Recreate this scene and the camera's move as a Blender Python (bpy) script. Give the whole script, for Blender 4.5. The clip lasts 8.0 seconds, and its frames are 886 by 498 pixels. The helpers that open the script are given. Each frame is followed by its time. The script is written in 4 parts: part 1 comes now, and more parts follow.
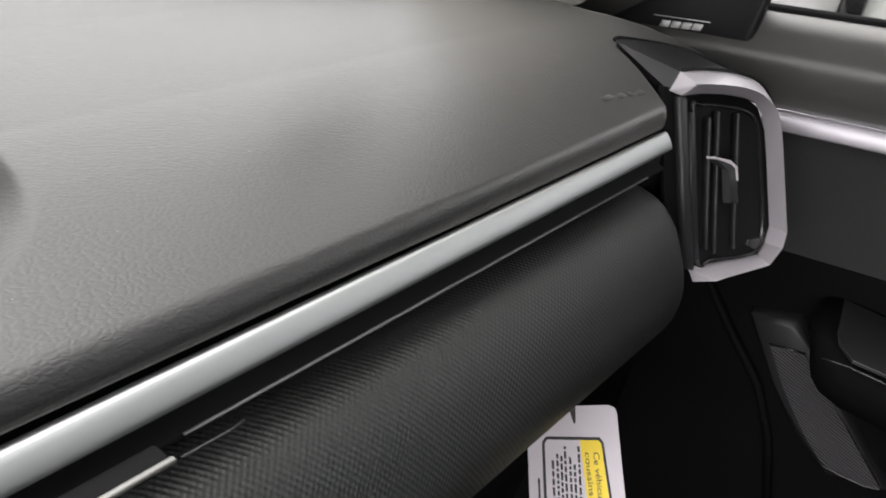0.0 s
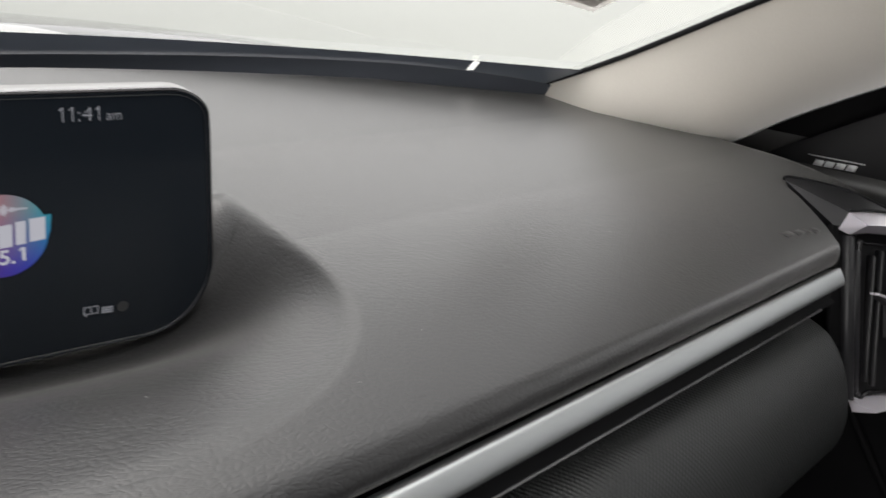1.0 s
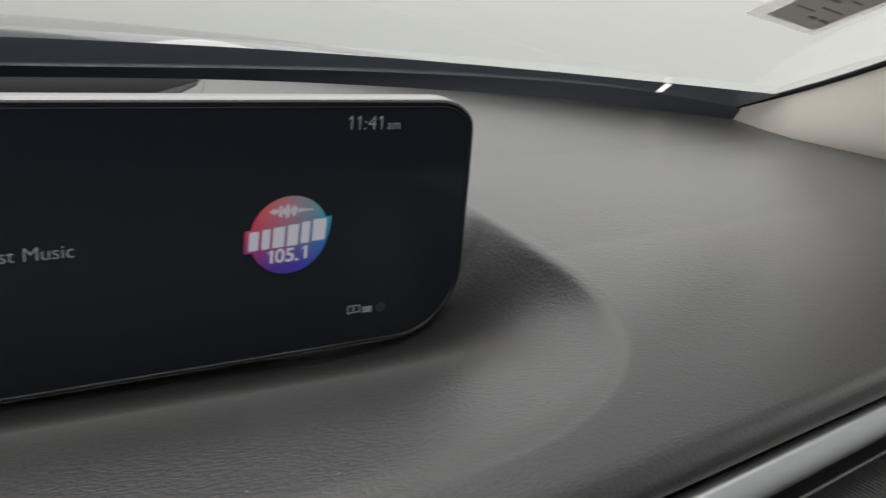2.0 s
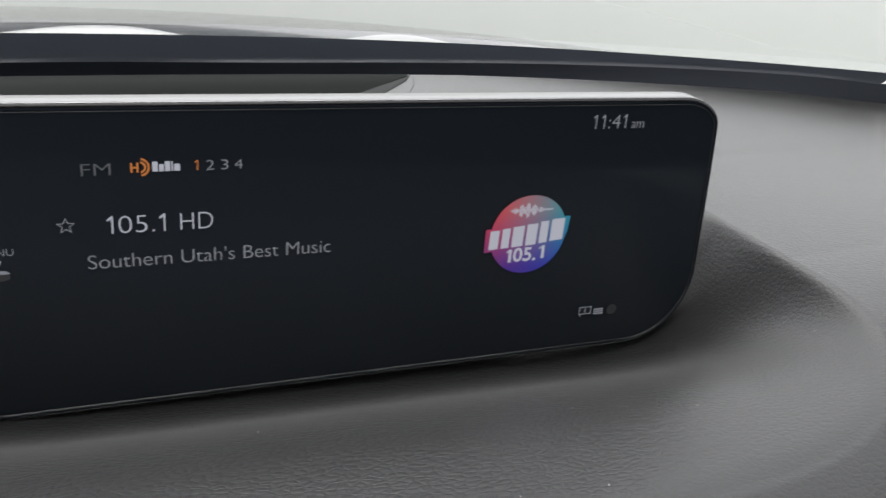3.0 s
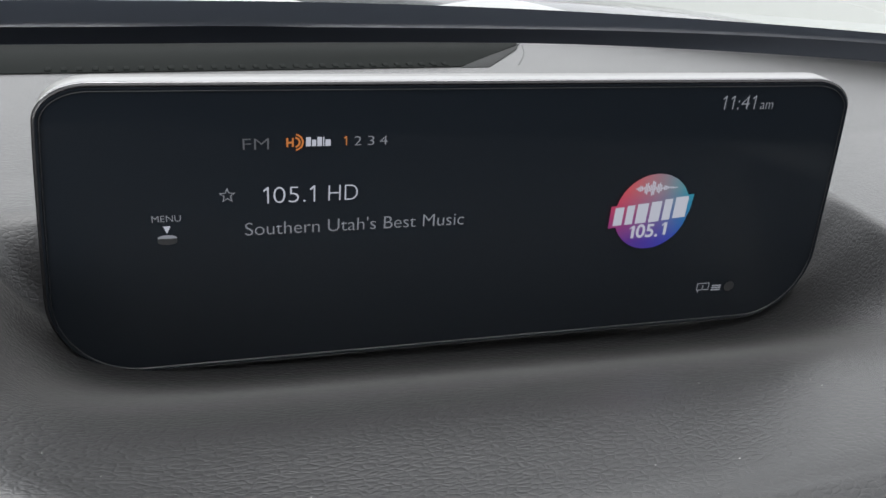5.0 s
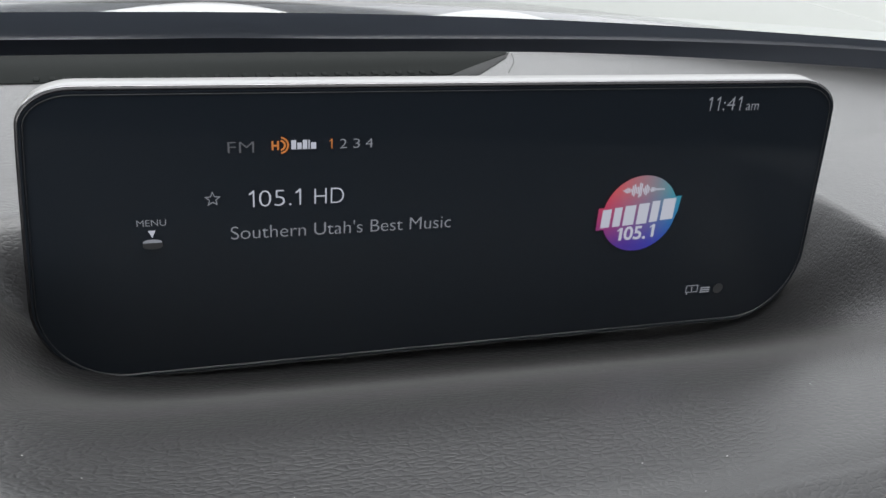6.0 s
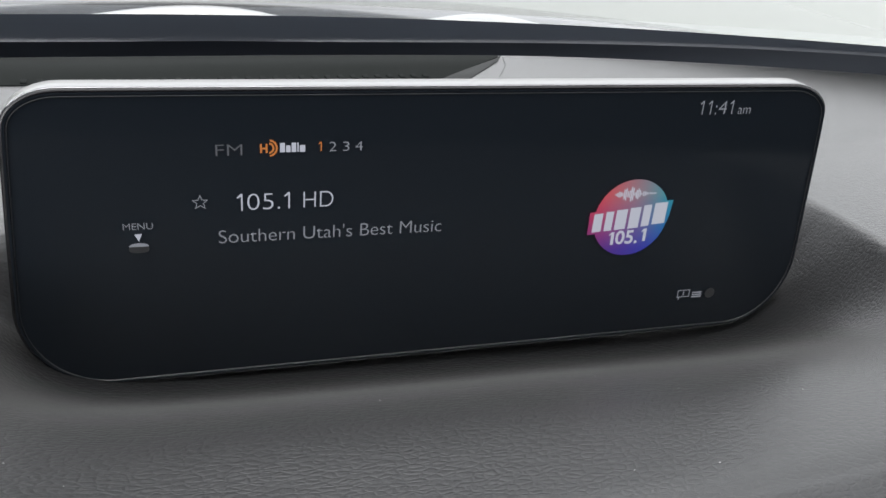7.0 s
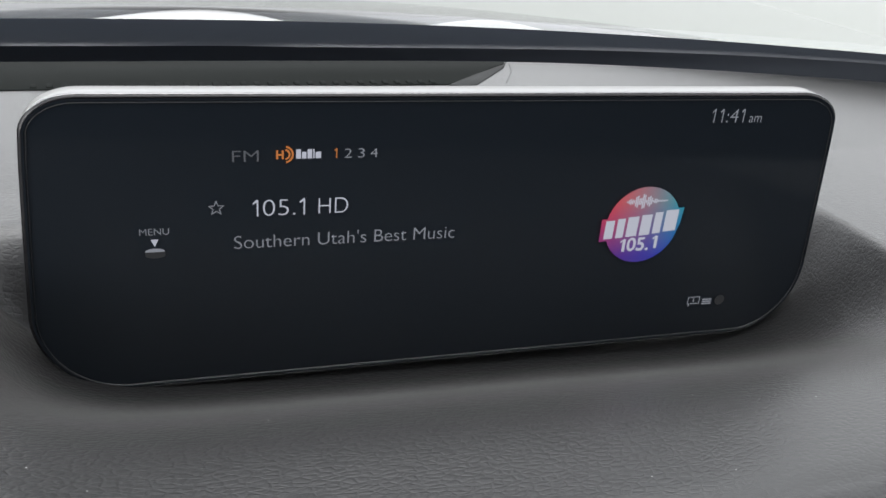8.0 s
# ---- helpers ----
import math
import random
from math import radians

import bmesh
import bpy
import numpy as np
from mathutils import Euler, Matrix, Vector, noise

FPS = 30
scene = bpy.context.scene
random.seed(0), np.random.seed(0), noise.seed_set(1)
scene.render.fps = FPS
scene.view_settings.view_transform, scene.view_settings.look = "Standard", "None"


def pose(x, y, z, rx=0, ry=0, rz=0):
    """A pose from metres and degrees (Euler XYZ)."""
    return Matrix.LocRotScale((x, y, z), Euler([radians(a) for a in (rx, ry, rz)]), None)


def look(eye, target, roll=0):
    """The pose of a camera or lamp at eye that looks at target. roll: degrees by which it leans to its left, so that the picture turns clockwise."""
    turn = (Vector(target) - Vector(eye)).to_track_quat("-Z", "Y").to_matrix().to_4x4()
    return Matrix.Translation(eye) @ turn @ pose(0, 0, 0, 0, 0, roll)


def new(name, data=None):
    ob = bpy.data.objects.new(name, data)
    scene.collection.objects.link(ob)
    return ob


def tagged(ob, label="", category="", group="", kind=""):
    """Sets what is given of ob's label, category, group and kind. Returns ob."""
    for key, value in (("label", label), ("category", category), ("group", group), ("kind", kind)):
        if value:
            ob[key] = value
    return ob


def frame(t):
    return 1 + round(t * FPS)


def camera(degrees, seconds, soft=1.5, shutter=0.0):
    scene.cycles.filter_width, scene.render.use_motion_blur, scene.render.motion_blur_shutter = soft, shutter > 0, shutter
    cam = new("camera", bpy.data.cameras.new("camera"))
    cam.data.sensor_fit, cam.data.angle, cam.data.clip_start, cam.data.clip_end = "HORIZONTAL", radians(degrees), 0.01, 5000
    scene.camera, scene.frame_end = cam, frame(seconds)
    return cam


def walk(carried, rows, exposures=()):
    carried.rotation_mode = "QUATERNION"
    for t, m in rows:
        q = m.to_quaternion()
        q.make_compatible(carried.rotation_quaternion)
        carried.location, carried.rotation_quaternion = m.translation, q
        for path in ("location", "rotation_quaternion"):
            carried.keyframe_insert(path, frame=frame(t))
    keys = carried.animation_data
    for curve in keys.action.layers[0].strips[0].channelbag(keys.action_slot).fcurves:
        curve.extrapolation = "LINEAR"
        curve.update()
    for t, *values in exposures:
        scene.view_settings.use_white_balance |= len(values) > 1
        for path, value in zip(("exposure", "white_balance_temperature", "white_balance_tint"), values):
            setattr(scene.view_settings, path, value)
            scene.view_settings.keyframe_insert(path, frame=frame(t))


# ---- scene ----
cam = camera(54.25, 8.0, shutter=0.3)
ROWS = [
    (0.0, 0.0394, -0.3632, 1.2134, 59.559, -10.521, -51.812),
    (0.5, 0.0025, -0.3504, 1.2225, 61.883, -11.418, -48.409),
    (1.0, -0.0467, -0.3320, 1.2262, 65.188, -11.841, -45.396),
    (1.5, -0.0746, -0.3152, 1.2194, 65.517, -11.716, -41.666),
    (2.0, -0.0979, -0.2987, 1.2134, 64.942, -11.067, -37.048),
    (2.2, -0.1083, -0.2948, 1.2132, 64.445, -10.643, -34.837),
    (3.3, -0.1266, -0.2740, 1.2091, 62.097, -7.010, -24.920),
    (3.5, -0.1324, -0.2754, 1.2128, 61.610, -6.865, -24.402),
    (4.0, -0.1428, -0.2820, 1.2152, 60.564, -6.402, -22.251),
    (4.2, -0.1452, -0.2783, 1.2186, 59.270, -6.201, -21.936),
    (5.3, -0.1461, -0.2790, 1.2197, 59.267, -6.741, -20.875),
    (5.5, -0.1459, -0.2807, 1.2151, 60.308, -6.619, -21.414),
    (6.0, -0.1430, -0.2814, 1.2159, 60.207, -6.359, -21.558),
    (6.5, -0.1433, -0.2796, 1.2137, 60.414, -6.641, -22.051),
    (7.0, -0.1415, -0.2792, 1.2144, 60.546, -6.696, -22.024),
    (7.5, -0.1415, -0.2768, 1.2125, 60.342, -6.807, -21.759),
    (8.0, -0.1477, -0.2778, 1.2151, 60.842, -6.965, -22.022),
]
walk(cam, [(t, pose(x, y, z, rx, ry, rz)) for t, x, y, z, rx, ry, rz in ROWS], [(0.0, 1.82, 6650, 13.0), (0.7, 1.55, 6650, 13.0), (1.4, 1.14, 6620, 12.5), (2.2, 0.97, 6600, 12.0), (3.4, 1.38, 6350, 12.0), (8.0, 1.46, 6300, 12.0)])

# ---- daylight: a bright overcast sky over pale ground ----
world = bpy.data.worlds.new("overcast_sky")
scene.world = world
world.use_nodes = True
wn, wl = world.node_tree.nodes, world.node_tree.links
sky = wn.new("ShaderNodeTexSky")
sky.sky_type, sky.sun_disc = "NISHITA", False
sky.sun_elevation, sky.sun_rotation = radians(70), radians(-8)
sky.air_density, sky.dust_density = 1.0, 3.0
soft_sky = wn.new("ShaderNodeHueSaturation")
soft_sky.inputs["Saturation"].default_value = 0.12
wl.new(sky.outputs[0], soft_sky.inputs["Color"])
even = wn.new("ShaderNodeGamma")  # cloud evens out the sky
even.inputs["Gamma"].default_value = 0.45
wl.new(soft_sky.outputs[0], even.inputs["Color"])
bg = wn["Background"]
wl.new(even.outputs[0], bg.inputs["Color"])
bg.inputs["Strength"].default_value = 0.44
sun = new("sun", bpy.data.lights.new("sun", "SUN"))
sun.data.energy, sun.data.angle, sun.data.color = 1.25, radians(62), (1.0, 0.98, 0.95)
sun.matrix_world = look((-0.1, 0.75, 3.6), (0, 0, 1))
# fill lamp added at the unseen driver's window to brighten the pillar trim
side_light = new("side_fill", bpy.data.lights.new("side_fill", "AREA"))
side_light.data.shape, side_light.data.size, side_light.data.size_y = "RECTANGLE", 0.95, 0.42
side_light.data.energy, side_light.data.color = 2.7, (1.0, 0.985, 0.96)
side_light.matrix_world = look((-0.81, -0.62, 1.22), (0.60, -0.10, 1.12))


# ---- materials ----
def material(name, color, rough=0.5, metal=0.0, spec=0.5, coat=0.0):
    m = bpy.data.materials.new(name)
    m.use_nodes = True
    b = m.node_tree.nodes["Principled BSDF"]
    b.inputs["Base Color"].default_value = (*color, 1)
    b.inputs["Roughness"].default_value = rough
    b.inputs["Metallic"].default_value = metal
    b.inputs["Specular IOR Level"].default_value = spec
    b.inputs["Coat Weight"].default_value = coat
    return m


def node(m, kind, **values):
    n = m.node_tree.nodes.new(kind)
    for key, value in values.items():
        n.inputs[key].default_value = value
    return n


def link(m, a, b):
    m.node_tree.links.new(a, b)


def bsdf(m):
    return m.node_tree.nodes["Principled BSDF"]


def vary(m, scale, low, high, detail=4.0, socket="Base Color", stretch=(1, 1, 1)):
    """A soft variation of the colour between two values, at one scale in metres."""
    tc = m.node_tree.nodes.new("ShaderNodeTexCoord")
    mp = node(m, "ShaderNodeMapping", Scale=stretch)
    link(m, tc.outputs["Object"], mp.inputs[0])
    nz = node(m, "ShaderNodeTexNoise", Scale=1 / scale, Detail=detail)
    link(m, mp.outputs[0], nz.inputs["Vector"])
    if socket == "Base Color":
        mix = m.node_tree.nodes.new("ShaderNodeMix")
        mix.data_type = "RGBA"
        mix.inputs[6].default_value, mix.inputs[7].default_value = (*low, 1), (*high, 1)
        link(m, nz.outputs["Fac"], mix.inputs[0])
        link(m, mix.outputs[2], bsdf(m).inputs[socket])
    else:
        mr = node(m, "ShaderNodeMapRange")
        mr.inputs["From Min"].default_value, mr.inputs["From Max"].default_value = 0.3, 0.7
        mr.inputs["To Min"].default_value, mr.inputs["To Max"].default_value = low, high
        link(m, nz.outputs["Fac"], mr.inputs[0])
        link(m, mr.outputs[0], bsdf(m).inputs[socket])
    return m


def leather(name, color, dark, rough, cell=0.0016, strength=0.35, spec=0.5, stretch=(1, 1, 1)):
    """Moulded soft-touch skin with a fine pebbled grain."""
    m = material(name, color, rough, 0, spec)
    vary(m, 0.09, dark, color, 5)
    tc = m.node_tree.nodes.new("ShaderNodeTexCoord")
    mp = node(m, "ShaderNodeMapping", Scale=stretch)
    link(m, tc.outputs["Object"], mp.inputs[0])
    wob = node(m, "ShaderNodeTexNoise", Scale=0.35 / cell, Detail=2.0)
    link(m, mp.outputs[0], wob.inputs["Vector"])
    add = m.node_tree.nodes.new("ShaderNodeVectorMath")
    add.operation = "MULTIPLY_ADD"
    add.inputs[1].default_value = (cell * 0.9,) * 3
    link(m, wob.outputs["Color"], add.inputs[0])
    link(m, mp.outputs[0], add.inputs[2])
    vo = node(m, "ShaderNodeTexVoronoi", Scale=1 / cell)
    vo.feature = "DISTANCE_TO_EDGE"
    link(m, add.outputs[0], vo.inputs["Vector"])
    fine = node(m, "ShaderNodeTexNoise", Scale=4 / cell, Detail=3.0)
    link(m, mp.outputs[0], fine.inputs["Vector"])
    both = node(m, "ShaderNodeMath")
    both.operation = "MULTIPLY_ADD"
    both.inputs[1].default_value = 0.25
    link(m, fine.outputs["Fac"], both.inputs[0])
    inv = node(m, "ShaderNodeMath")
    inv.operation = "MINIMUM"
    inv.inputs[1].default_value = 0.22
    link(m, vo.outputs["Distance"], inv.inputs[0])
    link(m, inv.outputs[0], both.inputs[2])
    bump = node(m, "ShaderNodeBump", Strength=strength, Distance=cell * 0.9)
    link(m, both.outputs[0], bump.inputs["Height"])
    link(m, bump.outputs[0], bsdf(m).inputs["Normal"])
    return m


def grained(m, scale=0.0006, strength=0.15):
    """Fine spark-eroded grain on hard plastic."""
    tc = m.node_tree.nodes.new("ShaderNodeTexCoord")
    nz = node(m, "ShaderNodeTexNoise", Scale=1 / scale, Detail=2.0)
    link(m, tc.outputs["Object"], nz.inputs["Vector"])
    bump = node(m, "ShaderNodeBump", Strength=strength, Distance=scale)
    link(m, nz.outputs["Fac"], bump.inputs["Height"])
    link(m, bump.outputs[0], bsdf(m).inputs["Normal"])
    return m


def dotted(name, color, pitch_u, pitch_v, strength, rough=0.45):
    """Moulded skin with a staggered relief of small raised dots, laid out by the UV map in metres."""
    m = material(name, color, rough)
    vary(m, 0.12, tuple(c * 0.8 for c in color), color, 4)
    uv = m.node_tree.nodes.new("ShaderNodeUVMap")
    sep = m.node_tree.nodes.new("ShaderNodeSeparateXYZ")
    link(m, uv.outputs[0], sep.inputs[0])

    def wave(ku, kv):
        a = node(m, "ShaderNodeMath")
        a.operation, a.inputs[1].default_value = "MULTIPLY", ku
        link(m, sep.outputs[0], a.inputs[0])
        b = node(m, "ShaderNodeMath")
        b.operation, b.inputs[1].default_value = "MULTIPLY_ADD", kv
        link(m, sep.outputs[1], b.inputs[0])
        link(m, a.outputs[0], b.inputs[2])
        c = node(m, "ShaderNodeMath")
        c.operation = "SINE"
        link(m, b.outputs[0], c.inputs[0])
        return c
    ku, kv = 2 * math.pi / pitch_u, 2 * math.pi / pitch_v
    one, two = wave(ku, kv), wave(ku, -kv)
    prod = node(m, "ShaderNodeMath")
    prod.operation = "ADD"
    link(m, one.outputs[0], prod.inputs[0])
    link(m, two.outputs[0], prod.inputs[1])
    bump = node(m, "ShaderNodeBump", Strength=strength, Distance=0.0004)
    link(m, prod.outputs[0], bump.inputs["Height"])
    link(m, bump.outputs[0], bsdf(m).inputs["Normal"])
    return m


def glowing(name, color, strength):
    m = material(name, (0.01, 0.01, 0.01), 0.4)
    bsdf(m).inputs["Emission Color"].default_value = (*color, 1)
    bsdf(m).inputs["Emission Strength"].default_value = strength
    return m


def pane(name, tint, gloss=1.0):
    """Thin clear glass: seen through, with a mirror film by Fresnel."""
    m = bpy.data.materials.new(name)
    m.use_nodes = True
    m.node_tree.nodes.remove(m.node_tree.nodes["Principled BSDF"])
    out = m.node_tree.nodes["Material Output"]
    tr = node(m, "ShaderNodeBsdfTransparent", Color=(*tint, 1))
    gl = node(m, "ShaderNodeBsdfGlossy", Roughness=0.02)
    fr = node(m, "ShaderNodeFresnel", IOR=1.35)
    mx = m.node_tree.nodes.new("ShaderNodeMixShader")
    link(m, fr.outputs[0], mx.inputs[0])
    link(m, tr.outputs[0], mx.inputs[1])
    link(m, gl.outputs[0], mx.inputs[2])
    link(m, mx.outputs[0], out.inputs[0])
    return m


M_PAD = leather("soft_dash_skin", (0.0112, 0.0114, 0.0119), (0.0095, 0.0097, 0.0102), 0.37, 0.0022, 0.20, 0.5, stretch=(0.60, 1.12, 1))
bsdf(M_PAD).inputs["Sheen Weight"].default_value = 0.2
bsdf(M_PAD).inputs["Sheen Roughness"].default_value = 0.35
bsdf(M_PAD).inputs["Sheen Tint"].default_value = (1.0, 0.98, 0.95, 1)
M_DOORSKIN = leather("door_skin", (0.048, 0.0475, 0.047), (0.042, 0.0415, 0.041), 0.33, 0.0019, 0.14, 0.8)
bsdf(M_DOORSKIN).inputs["Sheen Weight"].default_value = 0.5
M_BLACK = grained(vary(material("black_plastic", (0.018, 0.018, 0.02), 0.45), 0.06, (0.014, 0.014, 0.016), (0.024, 0.024, 0.026)))
# colour and gloss sunk near zero, so recesses and footwell read as deep shade
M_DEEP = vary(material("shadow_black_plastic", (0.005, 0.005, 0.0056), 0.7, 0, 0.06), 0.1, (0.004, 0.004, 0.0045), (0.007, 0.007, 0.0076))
M_HARD = grained(vary(material("charcoal_plastic", (0.035, 0.035, 0.036), 0.5), 0.08, (0.028, 0.028, 0.03), (0.042, 0.042, 0.043)))
M_SATIN = vary(material("satin_silver_trim", (0.35, 0.365, 0.37), 0.48, 1.0), 0.02, 0.46, 0.53, 3, "Roughness", (0.1, 1, 1))
M_CHROME = vary(material("satin_chrome", (0.80, 0.765, 0.83), 0.30, 0.42), 0.03, (0.78, 0.745, 0.81), (0.83, 0.795, 0.86), 3)
M_DOORTRIM = vary(material("satin_door_strip", (0.60, 0.575, 0.63), 0.36, 0.6), 0.03, (0.58, 0.555, 0.61), (0.63, 0.605, 0.66), 3)
M_DOTS = dotted("dotted_panel_skin", (0.0165, 0.0182, 0.0182), 0.0034, 0.0042, 0.32, 0.5)
M_RIBS = dotted("ribbed_grille", (0.017, 0.016, 0.0185), 50.0, 0.0027, 0.55)
M_KNIT = dotted("fine_knit_insert", (0.019, 0.019, 0.0205), 0.0022, 0.0022, 0.4, 0.7)
M_PILLAR = grained(vary(material("woven_pillar_trim", (0.82, 0.775, 0.69), 0.85), 0.002, (0.79, 0.745, 0.66), (0.84, 0.795, 0.71), 3), 0.0012, 0.25)
bsdf(M_PILLAR).inputs["Sheen Weight"].default_value = 0.5
# black print lifted to grey-blue for the haze reflected in the glass
M_GLOSS = vary(material("hazed_frit_glass", (0.052, 0.06, 0.074), 0.3, 0, 0.35), 0.05, (0.046, 0.054, 0.067), (0.058, 0.066, 0.081), 5)
M_MATTE = grained(vary(material("matt_charcoal_plastic", (0.0095, 0.0107, 0.0102), 0.95, 0, 0.05), 0.05, (0.008, 0.0092, 0.0087), (0.011, 0.0122, 0.0117)))
M_RAMP = grained(vary(material("grey_ramp_plastic", (0.024, 0.025, 0.025), 0.85, 0, 0.1), 0.03, (0.022, 0.023, 0.023), (0.027, 0.028, 0.028)))
M_VANE = grained(material("vane_black", (0.016, 0.016, 0.017), 0.4, 0, 0.4))
M_DULL = vary(material("dull_silver", (0.20, 0.20, 0.195), 0.5, 0.6), 0.01, (0.17, 0.17, 0.165), (0.23, 0.23, 0.225))
M_HOOD = grained(vary(material("hood_plastic", (0.018, 0.018, 0.020), 0.42, 0, 0.3), 0.05, (0.018, 0.018, 0.0195), (0.022, 0.022, 0.0245)), 0.0008, 0.1)
M_GLOSSBLACK = material("gloss_black", (0.012, 0.012, 0.013), 0.18)
M_FOOT = vary(material("dark_foot_seal", (0.085, 0.094, 0.112), 0.7, 0, 0.2), 0.06, (0.078, 0.087, 0.104), (0.092, 0.10, 0.12))
M_COVER = grained(material("black_speaker_cover", (0.008, 0.008, 0.009), 0.5, 0, 0.3))
M_LINE = material("dark_silver_line", (0.03, 0.03, 0.031), 0.3, 0.6)
M_RIB = vary(material("grey_gloss_rib", (0.12, 0.12, 0.125), 0.35), 0.02, (0.1, 0.1, 0.105), (0.14, 0.14, 0.145))
M_RUBBER = vary(material("black_rubber", (0.01, 0.01, 0.012), 0.9, 0, 0.15), 0.03, (0.008, 0.008, 0.009), (0.014, 0.014, 0.015))
M_SCREEN = material("dark_display_glass", (0.0088, 0.0112, 0.0145), 0.09, 0, 0.24)
vary(M_SCREEN, 0.05, 0.07, 0.13, 5, "Roughness")
M_BEZEL = material("polished_display_frame", (0.34, 0.335, 0.34), 0.14, 1.0)
M_BAND = vary(material("satin_display_band", (0.25, 0.247, 0.247), 0.3, 1.0), 0.02, 0.26, 0.36, 3, "Roughness", (0.05, 1, 1))
M_SHELL = grained(vary(material("display_shell", (0.03, 0.03, 0.032), 0.4), 0.05, (0.024, 0.024, 0.026), (0.034, 0.034, 0.036)))
M_WHITE_UI = glowing("display_white", (0.80, 0.83, 0.93), 0.19)
M_GREY_UI = glowing("display_grey", (0.70, 0.74, 0.82), 0.105)
M_FAINT_UI = glowing("display_faint", (0.70, 0.74, 0.82), 0.045)
M_DIM_UI = glowing("display_dim", (0.5, 0.52, 0.55), 0.006)
M_ORANGE_UI = glowing("display_orange", (1.0, 0.33, 0.06), 0.17)
M_PAPER = vary(material("glossy_tag_paper", (0.52, 0.485, 0.54), 0.45), 0.03, (0.49, 0.46, 0.51), (0.55, 0.515, 0.57))
M_YELLOW = vary(material("yellow_print", (0.8, 0.6, 0.03), 0.45), 0.02, (0.76, 0.56, 0.025), (0.82, 0.62, 0.04))
M_INK = material("black_print", (0.015, 0.014, 0.016), 0.5)
M_FADED = vary(material("faded_print", (0.32, 0.31, 0.30), 0.6), 0.004, (0.24, 0.235, 0.23), (0.4, 0.39, 0.38))
M_BADGE = material("badge_silver", (0.72, 0.72, 0.74), 0.4, 0.2)
M_GLASS = pane("laminated_glass", (0.97, 0.985, 0.965))
M_LABEL = vary(material("grey_label_film", (0.6, 0.59, 0.58), 0.5), 0.01, (0.5, 0.49, 0.48), (0.64, 0.63, 0.62), 4)
def backlit(m, share=0.55, tint=(0.75, 0.74, 0.72)):
    """A thin sheet: a share of the light shows through from behind."""
    out = m.node_tree.nodes["Material Output"]
    tl = node(m, "ShaderNodeBsdfTranslucent", Color=(*tint, 1))
    mx = node(m, "ShaderNodeMixShader", Fac=share)
    link(m, bsdf(m).outputs[0], mx.inputs[1])
    link(m, tl.outputs[0], mx.inputs[2])
    link(m, mx.outputs[0], out.inputs[0])
    return m


M_LABEL_EDGE = vary(material("pale_label_film", (0.6, 0.59, 0.58), 0.5), 0.01, (0.55, 0.54, 0.53), (0.64, 0.63, 0.62), 4)
backlit(M_LABEL)
backlit(M_FADED, 0.4, (0.4, 0.39, 0.38))
# a little blue let through the frit, standing for haze on the glass
backlit(M_GLOSS, 0.016, (0.50, 0.57, 0.68))
backlit(M_LABEL_EDGE)
M_PAINT = vary(material("grey_metallic_paint", (0.10, 0.10, 0.10), 0.5, 0.0, 0.18, 0.8), 0.3, (0.07, 0.07, 0.07), (0.08, 0.08, 0.08))
# lighter, glossier copy of the bonnet paint, for the reflected glints only
M_GLINTPAINT = vary(material("glint_grey_paint", (0.30, 0.30, 0.295), 0.3, 0.0, 0.5, 1.0), 0.3, (0.28, 0.28, 0.275), (0.32, 0.32, 0.315))
M_FOOTPAINT = vary(material("pale_grey_paint", (0.36, 0.35, 0.38), 0.35), 0.05, (0.34, 0.33, 0.36), (0.38, 0.37, 0.40))
M_WHITEPAINT = vary(material("white_paint", (0.78, 0.78, 0.77), 0.25, 0, 0.5, 1.0), 0.3, (0.76, 0.76, 0.75), (0.8, 0.8, 0.79))
M_COWL = grained(vary(material("grey_cowl_plastic", (0.13, 0.13, 0.134), 0.5, 0, 0.3), 0.2, (0.11, 0.11, 0.114), (0.15, 0.15, 0.154)))
M_HEADLINER = grained(vary(material("headliner_cloth", (0.44, 0.43, 0.405), 0.9), 0.01, (0.42, 0.41, 0.385), (0.46, 0.45, 0.425)), 0.002, 0.2)
M_CARPET = grained(vary(material("black_carpet", (0.008, 0.008, 0.0085), 0.95, 0, 0.08), 0.01, (0.006, 0.006, 0.0065), (0.011, 0.011, 0.012)), 0.002, 0.5)
M_GROUND = vary(material("pale_concrete", (0.26, 0.269, 0.254), 0.8), 1.5, (0.252, 0.261, 0.246), (0.268, 0.277, 0.262), 6)
M_DUST = material("dust_fleck", (0.35, 0.35, 0.34), 0.8)


# ---- mesh helpers ----
def finish(bm, name, mat, smooth=True, facing=None):
    bmesh.ops.recalc_face_normals(bm, faces=bm.faces[:])
    if facing and sum((f.normal.dot(Vector(facing)) for f in bm.faces)) < 0:
        bmesh.ops.reverse_faces(bm, faces=bm.faces[:])
    me = bpy.data.meshes.new(name)
    bm.to_mesh(me)
    bm.free()
    me.materials.append(mat)
    if smooth:
        me.shade_smooth()
    return me


OWN_AXES = ("centre_display", "warning_tag")  # things whose parts are built in their own axes


def part(name, bm, mat, parent, label="", smooth=True, facing=None):
    ob = new(name, finish(bm, name, mat, smooth, facing))
    ob.parent = parent
    if parent.type == "EMPTY" and parent.name not in OWN_AXES:
        ob.matrix_parent_inverse = parent.matrix_basis.inverted()
    return tagged(ob, label)


def thing(name, bm, mat, label, category, kind="", group="", smooth=True):
    return tagged(new(name, finish(bm, name, mat, smooth)), label, category, group, kind)


